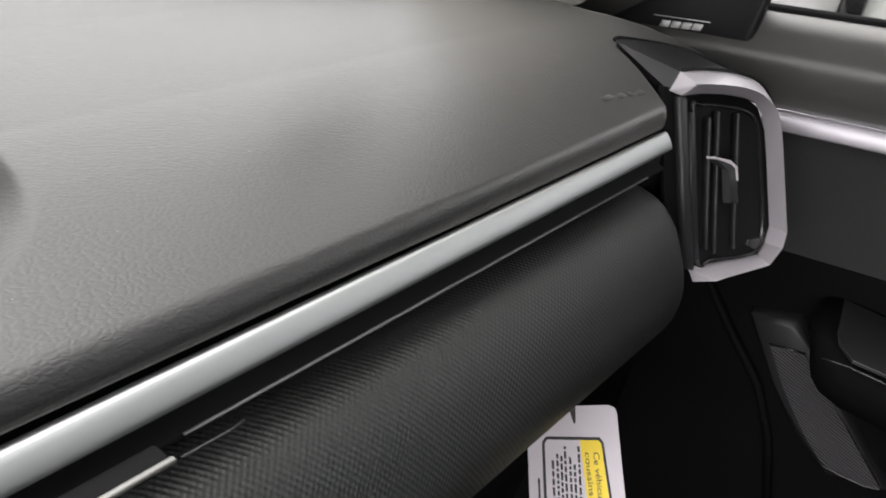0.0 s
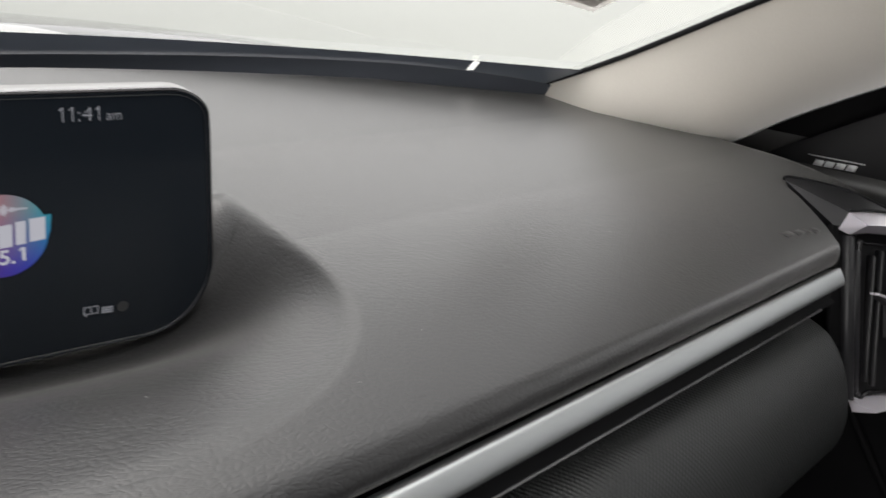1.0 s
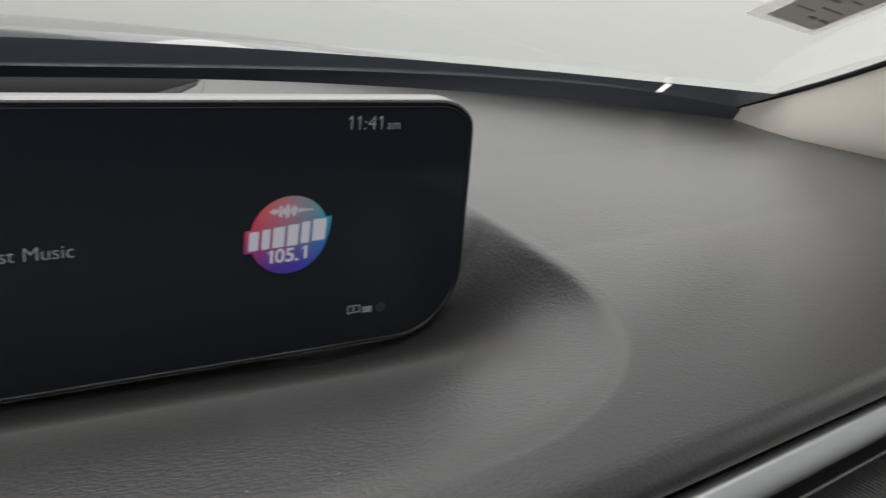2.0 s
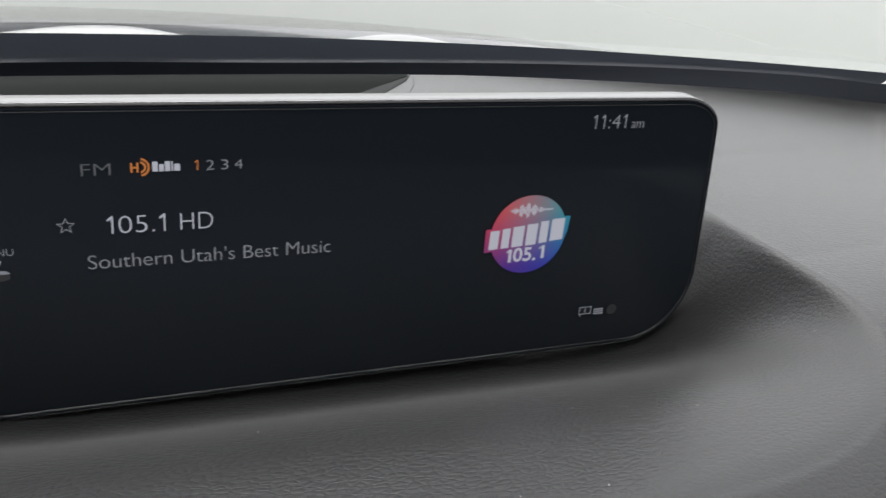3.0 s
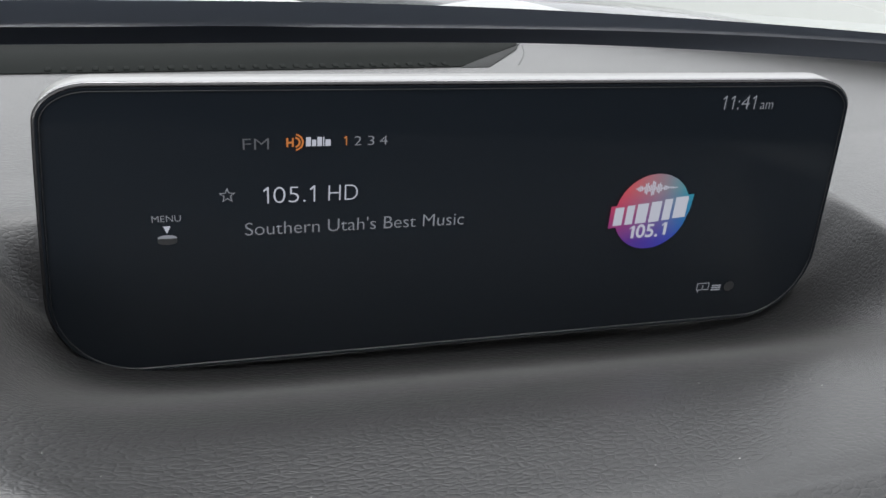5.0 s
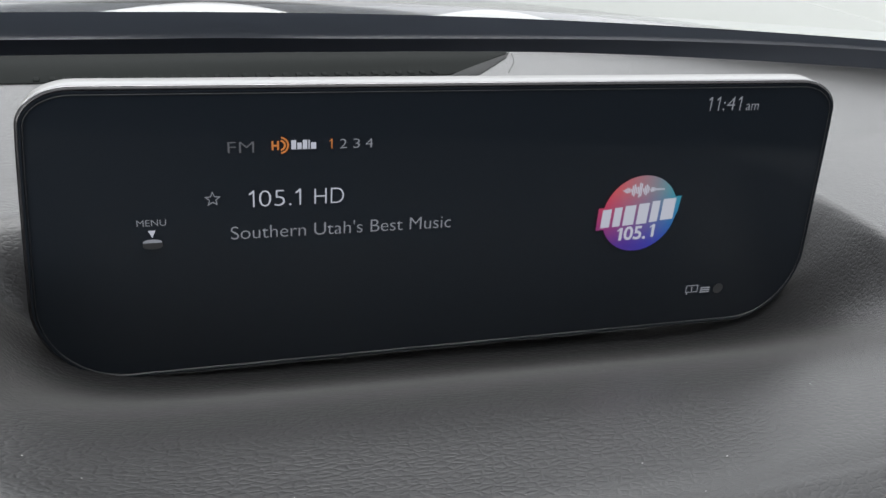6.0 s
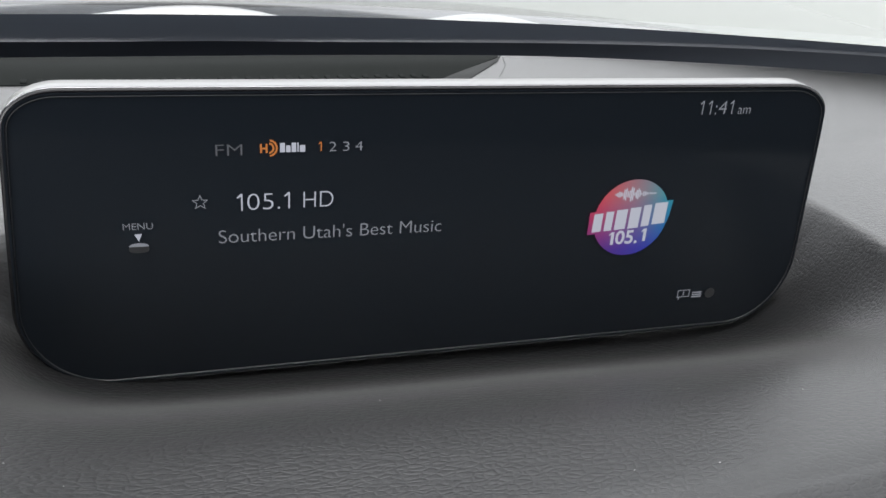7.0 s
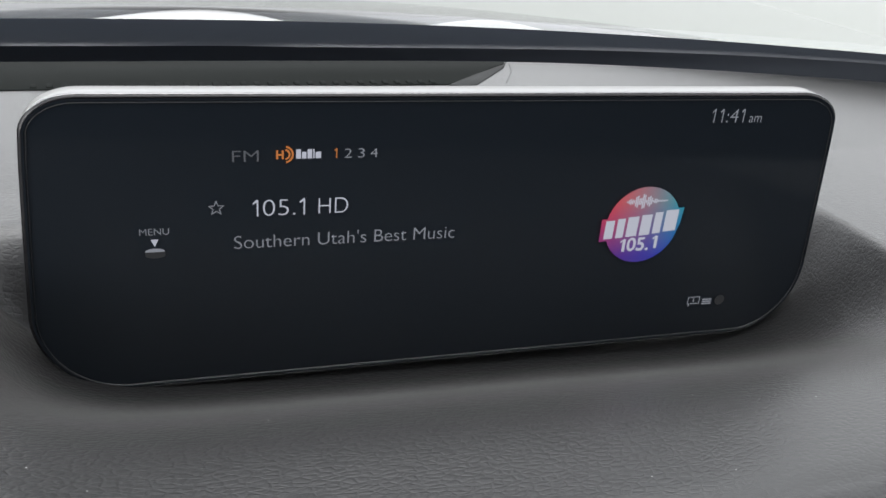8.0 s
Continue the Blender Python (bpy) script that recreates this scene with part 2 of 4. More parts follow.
def empty(name, at, label, category, kind=""):
    ob = new(name)
    ob.matrix_world = at if isinstance(at, Matrix) else Matrix.Translation(at)
    return tagged(ob, label, category, "", kind)


def sharp(bm, degrees=35):
    for e in bm.edges:
        if len(e.link_faces) == 2 and e.calc_face_angle(0) > radians(degrees):
            e.smooth = False
    return bm


def box(lo, hi, bevel=0.0, segments=2):
    bm = bmesh.new()
    bmesh.ops.create_cube(bm, size=1)
    for v in bm.verts:
        v.co = Vector([(a + b) / 2 + c * (b - a) for a, b, c in zip(lo, hi, v.co)])
    if bevel:
        bmesh.ops.bevel(bm, geom=bm.edges[:], offset=bevel, segments=segments, profile=0.5, affect="EDGES")
    return bm


def grid(rows, close=False):
    """A sheet through rows of points."""
    bm = bmesh.new()
    vs = [[bm.verts.new(p) for p in row] for row in rows]
    for a, b in zip(vs[:-1], vs[1:]):
        n = len(a)
        for i in range(n if close else n - 1):
            j = (i + 1) % n
            bm.faces.new((a[i], a[j], b[j], b[i]))
    return bm


def capped(bm):
    bmesh.ops.holes_fill(bm, edges=[e for e in bm.edges if len(e.link_faces) == 1], sides=0)
    return bm


def prism(outline, depth, place, bevel=0.0, segments=2):
    """An outline in (x, y), thickened along z from 0 to depth, laid into the place."""
    bm = bmesh.new()
    low = [bm.verts.new((x, y, 0)) for x, y in outline]
    high = [bm.verts.new((x, y, depth)) for x, y in outline]
    bm.faces.new(low[::-1])
    top = bm.faces.new(high)
    n = len(outline)
    for i in range(n):
        bm.faces.new((low[i], low[(i + 1) % n], high[(i + 1) % n], high[i]))
    if bevel:
        bmesh.ops.bevel(bm, geom=list(top.edges), offset=bevel, segments=segments, profile=0.5, affect="EDGES")
    bmesh.ops.transform(bm, matrix=place, verts=bm.verts[:])
    return bm


def sweep(path, section, close=False):
    """A tube along a path; section: list of (side, up) offsets, or a radius."""
    if not isinstance(section, (list, tuple)):
        section = [(section * math.cos(a * math.pi / 4), section * math.sin(a * math.pi / 4)) for a in range(8)]
    path = [Vector(p) for p in path]
    rows = []
    for i, p in enumerate(path):
        a, b = path[max(i - 1, 0)], path[min(i + 1, len(path) - 1)]
        d = (b - a).normalized()
        side = d.cross(Vector((0, 0, 1))).normalized()
        up = side.cross(d)
        rows.append([p + side * s + up * u for s, u in section])
    return capped(grid(rows, True))


def curve_through(points, steps=6, close=False):
    """A smooth line through points (Catmull-Rom)."""
    pts = [Vector(p) for p in points]
    n = len(pts)
    out = []
    for i in range(n if close else n - 1):
        p0 = pts[(i - 1) % n] if close or i > 0 else pts[0]
        p1, p2 = pts[i], pts[(i + 1) % n]
        p3 = pts[(i + 2) % n] if close or i + 2 < n else pts[-1]
        for k in range(steps):
            t = k / steps
            out.append(0.5 * (2 * p1 + (p2 - p0) * t + (2 * p0 - 5 * p1 + 4 * p2 - p3) * t * t + (3 * p1 - p0 - 3 * p2 + p3) * t ** 3))
    if not close:
        out.append(pts[-1])
    return out


def round_rect(w, h, r, n=6):
    out = []
    for cx, cy, a0 in ((w / 2 - r, h / 2 - r, 0), (-w / 2 + r, h / 2 - r, 90), (-w / 2 + r, -h / 2 + r, 180), (w / 2 - r, -h / 2 + r, 270)):
        out += [(cx + r * math.cos(radians(a0 + 90 * k / n)), cy + r * math.sin(radians(a0 + 90 * k / n))) for k in range(n + 1)]
    return out


def lettering(text, width, height, place, shear=0.0, bold=0.0):
    """Words in the built-in font, as a mesh scaled to a width and a cap height, its lower left corner at the place."""
    cu = bpy.data.curves.new("words", "FONT")
    cu.body, cu.shear, cu.offset, cu.extrude = text, shear, bold, 0.0
    ob = bpy.data.objects.new("words", cu)
    scene.collection.objects.link(ob)
    bpy.context.view_layer.update()
    me = bpy.data.meshes.new_from_object(ob.evaluated_get(bpy.context.evaluated_depsgraph_get()))
    bpy.data.objects.remove(ob)
    bm = bmesh.new()
    bm.from_mesh(me)
    bpy.data.meshes.remove(me)
    xs = [v.co.x for v in bm.verts]
    cap = 0.69
    for v in bm.verts:
        v.co = Vector(((v.co.x - min(xs)) / (max(xs) - min(xs)) * width, v.co.y / cap * height, 0))
    bmesh.ops.transform(bm, matrix=place, verts=bm.verts[:])
    return bm


def smooth_min(a, b, k):
    h = max(0.0, min(1.0, 0.5 + 0.5 * (b - a) / k))
    return b + (a - b) * h - k * h * (1 - h)


# ---- the dashboard ----
PSI = radians(-5.84)


def pad_height(x, y):
    """The height of the soft dash top: a gently falling shelf with a scooped hollow round the display."""
    base = 1.053
    if y > -0.1:
        base -= 0.107 * (y + 0.1) * min(1.0, 0.4 * min(1.0, (y + 0.1) / 0.05) + 3 * (y + 0.1))
    else:
        base -= 0.0155 * ((-0.1 - y) / 0.085) ** 2
    bx = x * math.cos(PSI) + y * math.sin(PSI)
    by = -x * math.sin(PSI) + y * math.cos(PSI)
    s = max(0.0, -by - 0.005)
    bowl = 0.9865 + 0.0575 * (1 - math.exp(-((s / 0.062) ** 1.9)))
    if by > 0.012:
        bowl += 2.2 * (by - 0.012)
    rim = ((abs(bx) / 0.193) ** 3.2 + (max(0.0, -0.03 - by) / 0.121) ** 3.2) ** (1 / 3.2)
    if rim > 1.25:
        return base
    bowl += max(0.0, base - bowl) * rim ** 8.5 if rim < 1 else max(0.0, base - bowl) + 0.25 * (rim - 1)
    return smooth_min(base, bowl, 0.003)


def front_edge(x):
    return 0.380 - 0.19 * (x * x + 0.045 + math.sqrt((x * x - 0.045) ** 2 + 0.0006))


dashboard = empty("dashboard", (0, 0, 1.0), "dark grey soft-touch car dashboard with a scooped hollow round the display", "dashboard")


def pad_end(y):
    """Where the pad ends beside the vent's hood."""
    if y < -0.112:
        return 0.561 + 0.046 * (y + 0.181) / 0.069
    return 0.607 + 0.079 * min(1.0, (y + 0.112) / 0.006)


across = [-0.80 + 0.58 * k / 70 for k in range(70)] + [-0.22 + 0.46 * k / 260 for k in range(260)] + [0.24 + 0.446 * k / 70 for k in range(71)]
deep = [k / 120 for k in range(120)] + [1 + k / 50 for k in range(51)]
rows = []
for i, x0 in enumerate(across + across[-1:]):
    row = []
    roll = 0.0150 - 0.0095 * max(0.0, min(1.0, x0 / 0.35))  # the rolled edge narrows along the passenger's side
    start = -0.1815 + roll
    for k in deep:
        y = start + (0.03 - start) * k if k < 1 else 0.03 + (front_edge(x0) - 0.03) * (k - 1)
        x = min(x0, pad_end(y))
        row.append((x, y, pad_height(x, y) - (0.02 if i == len(across) else 0.0)))
    z, lip = row[0][2] + 0.0002, []
    for a in range(180, 0, -15):
        y = start - roll * math.sin(radians(a))
        lip.append((min(x0, pad_end(y)), y, z - (0.0095 if a <= 90 else 0.0085) * (1 - math.cos(radians(a))) - 0.27 * roll * math.sin(radians(a))))
    x, y1, z1 = row[-1]
    tail = [(x, y1 + 0.004, z1 - 0.002), (x, y1 + 0.006, z1 - 0.006), (x, y1 + 0.006, z1 - 0.05)]
    rows.append(lip + row + tail)
bm = grid(rows)
# the pad runs on behind the hood of the side vent
corner = []
for i in range(15):
    x = 0.6065 + 0.0775 * i / 14
    y0 = -0.112 - (0.014 * (x - 0.6065) / 0.0495 if x < 0.656 else 0.014 + 0.045 * (x - 0.656) / 0.028)
    corner.append([bm.verts.new((x, y0 + (-0.1055 - y0) * k / 6, pad_height(x, y0 + (-0.1055 - y0) * k / 6) + 0.0002)) for k in range(7)])
for a, b in zip(corner[:-1], corner[1:]):
    for k in range(6):
        bm.faces.new((a[k], b[k], b[k + 1], a[k + 1]))
part("pad", bm, M_PAD, dashboard, "dark grey grained soft-touch pad")

# satin strip along the passenger side, a convex bar
X0, X1 = -0.12, 0.557
bar = [(-0.178, 1.0215), (-0.1836, 1.0258), (-0.1846, 1.0266), (-0.1856, 1.0268), (-0.1868, 1.0262), (-0.1884, 1.0247), (-0.1899, 1.0231), (-0.1912, 1.0214), (-0.1922, 1.0197), (-0.1929, 1.0180), (-0.1926, 1.0172), (-0.178, 1.0160)]
part("trim_strip", sharp(capped(grid([[(x, y, z) for y, z in bar] for x in np.linspace(X0, X1, 12)], True)), 50), M_SATIN, dashboard, "satin silver trim strip")
# near-black filler standing for the shade between pad and strip
part("strip_groove", sharp(box((X0, -0.172, 1.0150), (X1, -0.160, 1.0240))), M_DEEP, dashboard, "dark filler for the shade in the groove above the strip", False)
# slot under the strip with a raised thin rib, shade put into its near-black
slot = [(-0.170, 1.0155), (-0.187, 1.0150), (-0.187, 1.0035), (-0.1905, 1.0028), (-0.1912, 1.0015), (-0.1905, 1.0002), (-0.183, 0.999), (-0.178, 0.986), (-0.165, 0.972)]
part("slot", sharp(grid([[(x, y, z) for y, z in slot] for x in np.linspace(X0, 0.560, 12)])), M_DEEP, dashboard, "slot with a thin rib, its shade in the near-black colour")
part("rib_line", sweep([(0.18, -0.1912, 1.0022), (0.40, -0.1912, 1.0022), (0.535, -0.1912, 1.0022)], 0.0006), M_RIB, dashboard)
part("rib_line", sweep([(0.172, -0.2, 1.0035), (0.192, -0.2, 1.0030), (0.199, -0.199, 1.0030)], 0.0004), M_BLACK, dashboard)
latch = part("vent_tab", box((0.02, -0.206, 1.0085), (0.164, -0.197, 1.0130), 0.0015), M_DEEP, dashboard, "slim tab with a silver edge")
part("tab_edge", box((0.021, -0.2072, 1.0112), (0.1645, -0.2050, 1.0134), 0.0006), M_DULL, latch, "silver edge")

# bulging dotted panel below
profile = curve_through([(0, -0.168, 0.978), (0, -0.180, 0.9775), (0, -0.196, 0.9725), (0, -0.212, 0.957), (0, -0.2245, 0.934), (0, -0.230, 0.914), (0, -0.228, 0.893), (0, -0.218, 0.872), (0, -0.197, 0.852), (0, -0.165, 0.84)], 6)
lengths = [0.0]
for a, b in zip(profile[:-1], profile[1:]):
    lengths.append(lengths[-1] + (b - a).length)
bm = bmesh.new()
uv = bm.loops.layers.uv.new("UVMap")
xs = [X0 + (0.570 - X0) * i / 60 for i in range(61)] + [0.5735, 0.5755, 0.5762]
ends = {61: 0.0008, 62: 0.003, 63: 0.008}
vs = []
for i, x in enumerate(xs):
    pull = ends.get(i, 0.0)
    vs.append([bm.verts.new((x, p.y + pull, p.z - pull * 0.6 * (1 - k / len(profile)))) for k, p in enumerate(profile)])
for i in range(len(xs) - 1):
    for k in range(len(profile) - 1):
        f = bm.faces.new((vs[i][k], vs[i + 1][k], vs[i + 1][k + 1], vs[i][k + 1]))
        for loop, (a, b) in zip(f.loops, ((i, k), (i + 1, k), (i + 1, k + 1), (i, k + 1))):
            loop[uv].uv = (xs[a], lengths[b])
part("dotted_panel", bm, M_DOTS, dashboard, "dark grey panel with raised dots")
# lower dash and glove box, footwell shade put into their near-black
low = [(-0.165, 0.842), (-0.150, 0.82), (-0.16, 0.70), (-0.14, 0.55), (-0.05, 0.45), (0.10, 0.42)]
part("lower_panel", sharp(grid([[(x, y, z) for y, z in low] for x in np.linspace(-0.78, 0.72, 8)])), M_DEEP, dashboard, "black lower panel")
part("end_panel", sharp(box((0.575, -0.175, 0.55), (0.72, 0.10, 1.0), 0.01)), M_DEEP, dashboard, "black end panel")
part("left_face", sharp(box((-0.79, -0.178, 0.60), (X0 - 0.002, -0.150, 1.020), 0.01)), M_BLACK, dashboard, "black instrument panel face")
# embossed writing on the pad, unreadable
for k, (w, x) in enumerate(((0.012, 0.512), (0.010, 0.527), (0.006, 0.540), (0.009, 0.550))):
    y = -0.156 - 0.0016 * k
    z = pad_height(x, y)
    part("embossed_mark", box((x, y - 0.003, z - 0.002), (x + w, y + 0.003, z + 0.0004), 0.0003), M_PAD, dashboard)

# defroster grille at the foot of the windscreen
grille = part("defroster_grille", prism([(-0.40, 0.30), (-0.36, 0.282), (0.110, 0.283), (0.147, 0.316), (0.187, 0.349), (0.193, 0.359), (0.10, 0.362), (0.0, 0.363), (-0.20, 0.360), (-0.40, 0.350)], 0.004,
              Matrix.Translation((0, 0, 1.0392)) @ pose(0, 0, 0, -6.1), 0.0006), M_MATTE, dashboard, "dark grey defroster panel with a row of teeth")
part("grille_seam", sweep([(p.x, p.y, pad_height(p.x, p.y) + 0.0001) for p in curve_through([(0.160, 0.287, 0), (0.171, 0.304, 0), (0.184, 0.326, 0), (0.195, 0.352, 0)], 5)], 0.0004), M_HARD, grille)
part("end_ramp", prism([(0.108, 0.281), (0.132, 0.281), (0.157, 0.309), (0.181, 0.336), (0.196, 0.360), (0.188, 0.352), (0.147, 0.318)], 0.0036, Matrix.Translation((0, 0, 1.0392)) @ pose(0, 0, 0, -6.1), 0.0006), M_RAMP, grille, "slanting end")
for k in range(30):
    x = -0.17 + 0.0092 * k
    z = pad_height(x, 0.286)
    part("tooth", box((x, 0.283, z - 0.001), (x + 0.004, 0.290, z + 0.0022), 0.0008), M_MATTE, grille)

# ---- side air vent ----
VC, VU = Vector((0.646, -0.218, 0.969)), Vector((0.977, -0.215, 0.0)).normalized()
VN = Vector((-0.199, -0.903, 0.380)).normalized()
VV = VN.cross(VU).normalized()
VENT = Matrix((( VU.x, VV.x, VN.x, VC.x), (VU.y, VV.y, VN.y, VC.y), (VU.z, VV.z, VN.z, VC.z), (0, 0, 0, 1)))
ridge = [(-0.0521, 0.0850), (-0.0237, 0.0825), (0.0095, 0.0772), (0.0350, 0.0685), (0.0557, 0.0500), (0.0632, 0.0111), (0.0698, -0.0402), (0.0634, -0.0517), (0.0442, -0.0613), (-0.0303, -0.0568)]
outer = [(-0.0458, 0.0933), (-0.0181, 0.0921), (0.0218, 0.0868), (0.0573, 0.0766), (0.0775, 0.0545), (0.0810, 0.0130), (0.0875, -0.0400), (0.0810, -0.0520), (0.0600, -0.0640), (-0.0315, -0.0600)]
inner = [(-0.0185, 0.0760), (0.0140, 0.0723), (0.0449, 0.0662), (0.0596, 0.0579), (0.0675, 0.0426), (0.0729, 0.0084), (0.0779, -0.0385), (0.0706, -0.0512), (0.0605, -0.0585), (-0.0351, -0.0487)]


def vent_at(u, v, h):
    return VENT @ Vector((u, v, h))


# pointed hood between the pad and the frame
T = Vector((0.607, -0.112, 1.0555))
crest = [Vector((0.619, -0.110, 1.0562)), Vector((0.656, -0.124, 1.0519)), Vector((0.6636, -0.148, 1.0524)), Vector((0.674, -0.175, 1.0474))]
O = [vent_at(u, v, -0.012) for u, v in outer[:4]]
E1, D, W = vent_at(-0.0561, 0.0812, -0.014), vent_at(-0.0458, 0.0652, -0.014), Vector((0.66, -0.15, 0.985))
bm = bmesh.new()
for face in ((T, crest[0], crest[1], O[0]), (crest[1], crest[2], O[1], O[0]), (crest[2], crest[3], O[2], O[1]), (crest[3], O[3], O[2]), (T, O[0], E1), (T, E1, D)):
    bm.faces.new([bm.verts.new(p) for p in face])
loop = [T] + crest + O[::-1] + [E1, D]
for a, b in zip(loop, loop[1:] + loop[:1]):
    bm.faces.new([bm.verts.new(p) for p in (a, b, W)])
bmesh.ops.remove_doubles(bm, verts=bm.verts[:], dist=0.0002)
vent = part("air_vent", sharp(bm, 25), M_HOOD, dashboard, "side air vent under a pointed black hood")
# dark bead laid along the crest as the shadow between hood and pad
part("hood_shade_line", sweep(curve_through([T + Vector((0.002, 0.002, 0.0004))] + crest, 4), 0.0013), M_RUBBER, vent, "dark bead for the shadow line along the hood")
part("frame_gap", sweep(curve_through([vent_at(u, v + 0.0012, -0.0108) for u, v in outer[:5]], 4), 0.0011), M_RUBBER, vent, "black gap round the frame")
# open frame: the bright faces look inwards at the side and below, upwards on top
def blend(a, b, k):
    return [(p[0] + (q[0] - p[0]) * k, p[1] + (q[1] - p[1]) * k) for p, q in zip(a, b)]


levels = [(inner, -0.014), (blend(inner, ridge, 0.93), 0.0046), (ridge, 0.0060), (blend(ridge, outer, 0.06), 0.0052), (outer, -0.012)]
bm = bmesh.new()
fine = []
for pts, h in levels:
    line = curve_through([(u, v, h) for u, v in pts[:6]], 4) + [Vector((u, v, h)) for u, v in pts[6:]]
    fine.append([bm.verts.new(p) for p in line])
for a, b in zip(fine, fine[1:] + fine[:1]):
    for i in range(len(a) - 1):
        bm.faces.new((a[i], a[i + 1], b[i + 1], b[i]))
bm.faces.new([l[-1] for l in fine])
e1, e2 = bm.verts.new((-0.0561, 0.0812, -0.0138)), bm.verts.new((-0.0417, 0.0764, -0.0138))
bm.faces.new((fine[4][0], fine[2][0], e2, e1))
bm.faces.new((fine[2][0], fine[0][0], e2))
bm.faces.new((fine[0][0], fine[4][0], e1, e2))
bmesh.ops.transform(bm, matrix=VENT, verts=bm.verts[:])
part("frame", sharp(bm, 24), M_CHROME, vent, "satin chrome open frame")
part("mask", prism([(u, v) for u, v in inner] + [(-0.060, -0.045), (-0.062, 0.085)], 0.004, VENT @ Matrix.Translation((0, 0, -0.0185)), 0.0005), M_DEEP, vent, "black recessed mask")
rim = curve_through([(-0.0301, 0.0600, 0), (-0.0204, 0.0674, 0), (0.019, 0.0619, 0), (0.0424, 0.0554, 0), (0.0531, 0.0444, 0), (0.0591, 0.0107, 0), (0.0634, -0.0400, 0), (0.0493, -0.0542, 0), (-0.0084, -0.0474, 0), (-0.0245, -0.041, 0)], 4, True)
# flat black plate in place of the opening's shaded depth
part("cavity", prism([(p.x, p.y) for p in rim], 0.0012, VENT @ Matrix.Translation((0, 0, -0.0148))), M_RUBBER, vent, "black plate for the shaded depth of the vent opening", False)
mid = sum(rim, Vector()) / len(rim)
rows = [[vent_at(mid.x + (p.x - mid.x) * k, mid.y + (p.y - mid.y) * (1 + (k - 1) * 0.8), h) for p in rim] for k, h in ((1.045, -0.0145), (1.040, -0.0115), (1.020, -0.0104), (0.990, -0.0115), (0.985, -0.0140))]
part("cavity_rim", grid(rows, True), M_GLOSSBLACK, vent, "thin glossy rim")
part("side_post", prism([(-0.0504, 0.0765), (-0.0425, 0.0757), (-0.0347, -0.0504), (-0.0452, -0.0470)], 0.007, VENT @ Matrix.Translation((0, 0, -0.0150)), 0.0025), M_BLACK, vent)
part("side_post", prism([(-0.0360, 0.0650), (-0.0300, 0.0640), (-0.0255, -0.0440), (-0.0320, -0.0470)], 0.005, VENT @ Matrix.Translation((0, 0, -0.0150)), 0.002), M_BLACK, vent)
for u, tall, angle in ((-0.0205, 0.098, 72), (-0.0095, 0.106, 72), (0.0165, 0.104, 70)):
    place = VENT @ pose(u + 0.002, 0.0085 - 0.11 * u, -0.0110, 0, angle, 0) @ pose(0, 0, 0, 0, 0, 2)
    part("vane", prism(round_rect(0.008, tall, 0.002, 3), 0.0018, place, 0.0005), M_VANE, vent)
part("slider", sharp(prism([(-0.0206, 0.0308), (0.0006, 0.025), (0.0089, 0.0197), (0.0132, -0.0077), (0.001, -0.0057), (-0.0008, 0.0198), (-0.0155, 0.0268)], 0.006, VENT @ Matrix.Translation((0, 0, -0.008)), 0.0012)), M_HARD, vent)
part("slider_edge", sharp(prism([(-0.0206, 0.0318), (0.0008, 0.0262), (0.0095, 0.0205), (0.0108, 0.010), (0.0092, 0.010), (0.0075, 0.0195), (-0.0003, 0.0240), (-0.0206, 0.0302)], 0.007, VENT @ Matrix.Translation((0, 0, -0.008)), 0.0005)), M_CHROME, vent, "chrome edge")
part("slider_foot", sharp(prism([(0.0442, -0.0434), (0.0600, -0.0440), (0.0640, -0.0485), (0.0545, -0.0530), (0.0418, -0.047)], 0.002, VENT @ Matrix.Translation((0, 0, -0.0136)), 0.0008)), M_HARD, vent)

# ---- centre display ----
DISP = pose(0, 0, 1.05, -4.829, -1.298, -5.841)
display = empty("centre_display", DISP, "wide dark infotainment display with rounded corners, switched on", "display")


def display_side():
    """The right half of the display's outline from the top centre to the foot centre: small corners above, wide ones below."""
    pts = [(0.146 * k / 8, 0.0593) for k in range(8)]
    pts += [(0.146 + 0.0195 * math.sin(radians(a)), 0.0448 + 0.0145 * math.cos(radians(a))) for a in range(0, 90, 9)]
    pts += [(0.1655 + 0.0044 * (k / 10) ** 0.85, 0.0448 - 0.0698 * k / 10) for k in range(10)]
    pts += [(0.1365 + 0.0334 * math.cos(radians(a)), -0.0250 - 0.0343 * math.sin(radians(a))) for a in range(0, 90, 6)]
    return pts + [(0.1365 * (1 - k / 8), -0.0593) for k in range(8)]


half = display_side()
edge = half + [(0.0, -0.0593)] + [(-u, v) for u, v in half[:0:-1]]


def shrink(d):
    """The display's outline, moved inwards."""
    out = []
    m = len(edge)
    for i in range(m):
        a, b = Vector(edge[i - 1]), Vector(edge[(i + 1) % m])
        t = (b - a).normalized()
        out.append((edge[i][0] + t.y * d, edge[i][1] - t.x * d))
    return out


def disp_loops(levels):
    bm = bmesh.new()
    rows = []
    for inset, depth in levels:
        rows.append([bm.verts.new((u, depth, v)) for u, v in shrink(inset)])
    for a, b in zip(rows[:-1], rows[1:]):
        for i in range(len(edge)):
            j = (i + 1) % len(edge)
            bm.faces.new((a[i], a[j], b[j], b[i]))
    return bm, rows


bm, loops = disp_loops([(0.0024, -0.0004), (0.0022, -0.0008), (0.0014, -0.0009)])
bm.faces.new(loops[0])
part("screen_glass", bm, M_SCREEN, display, "dark glossy glass", False)
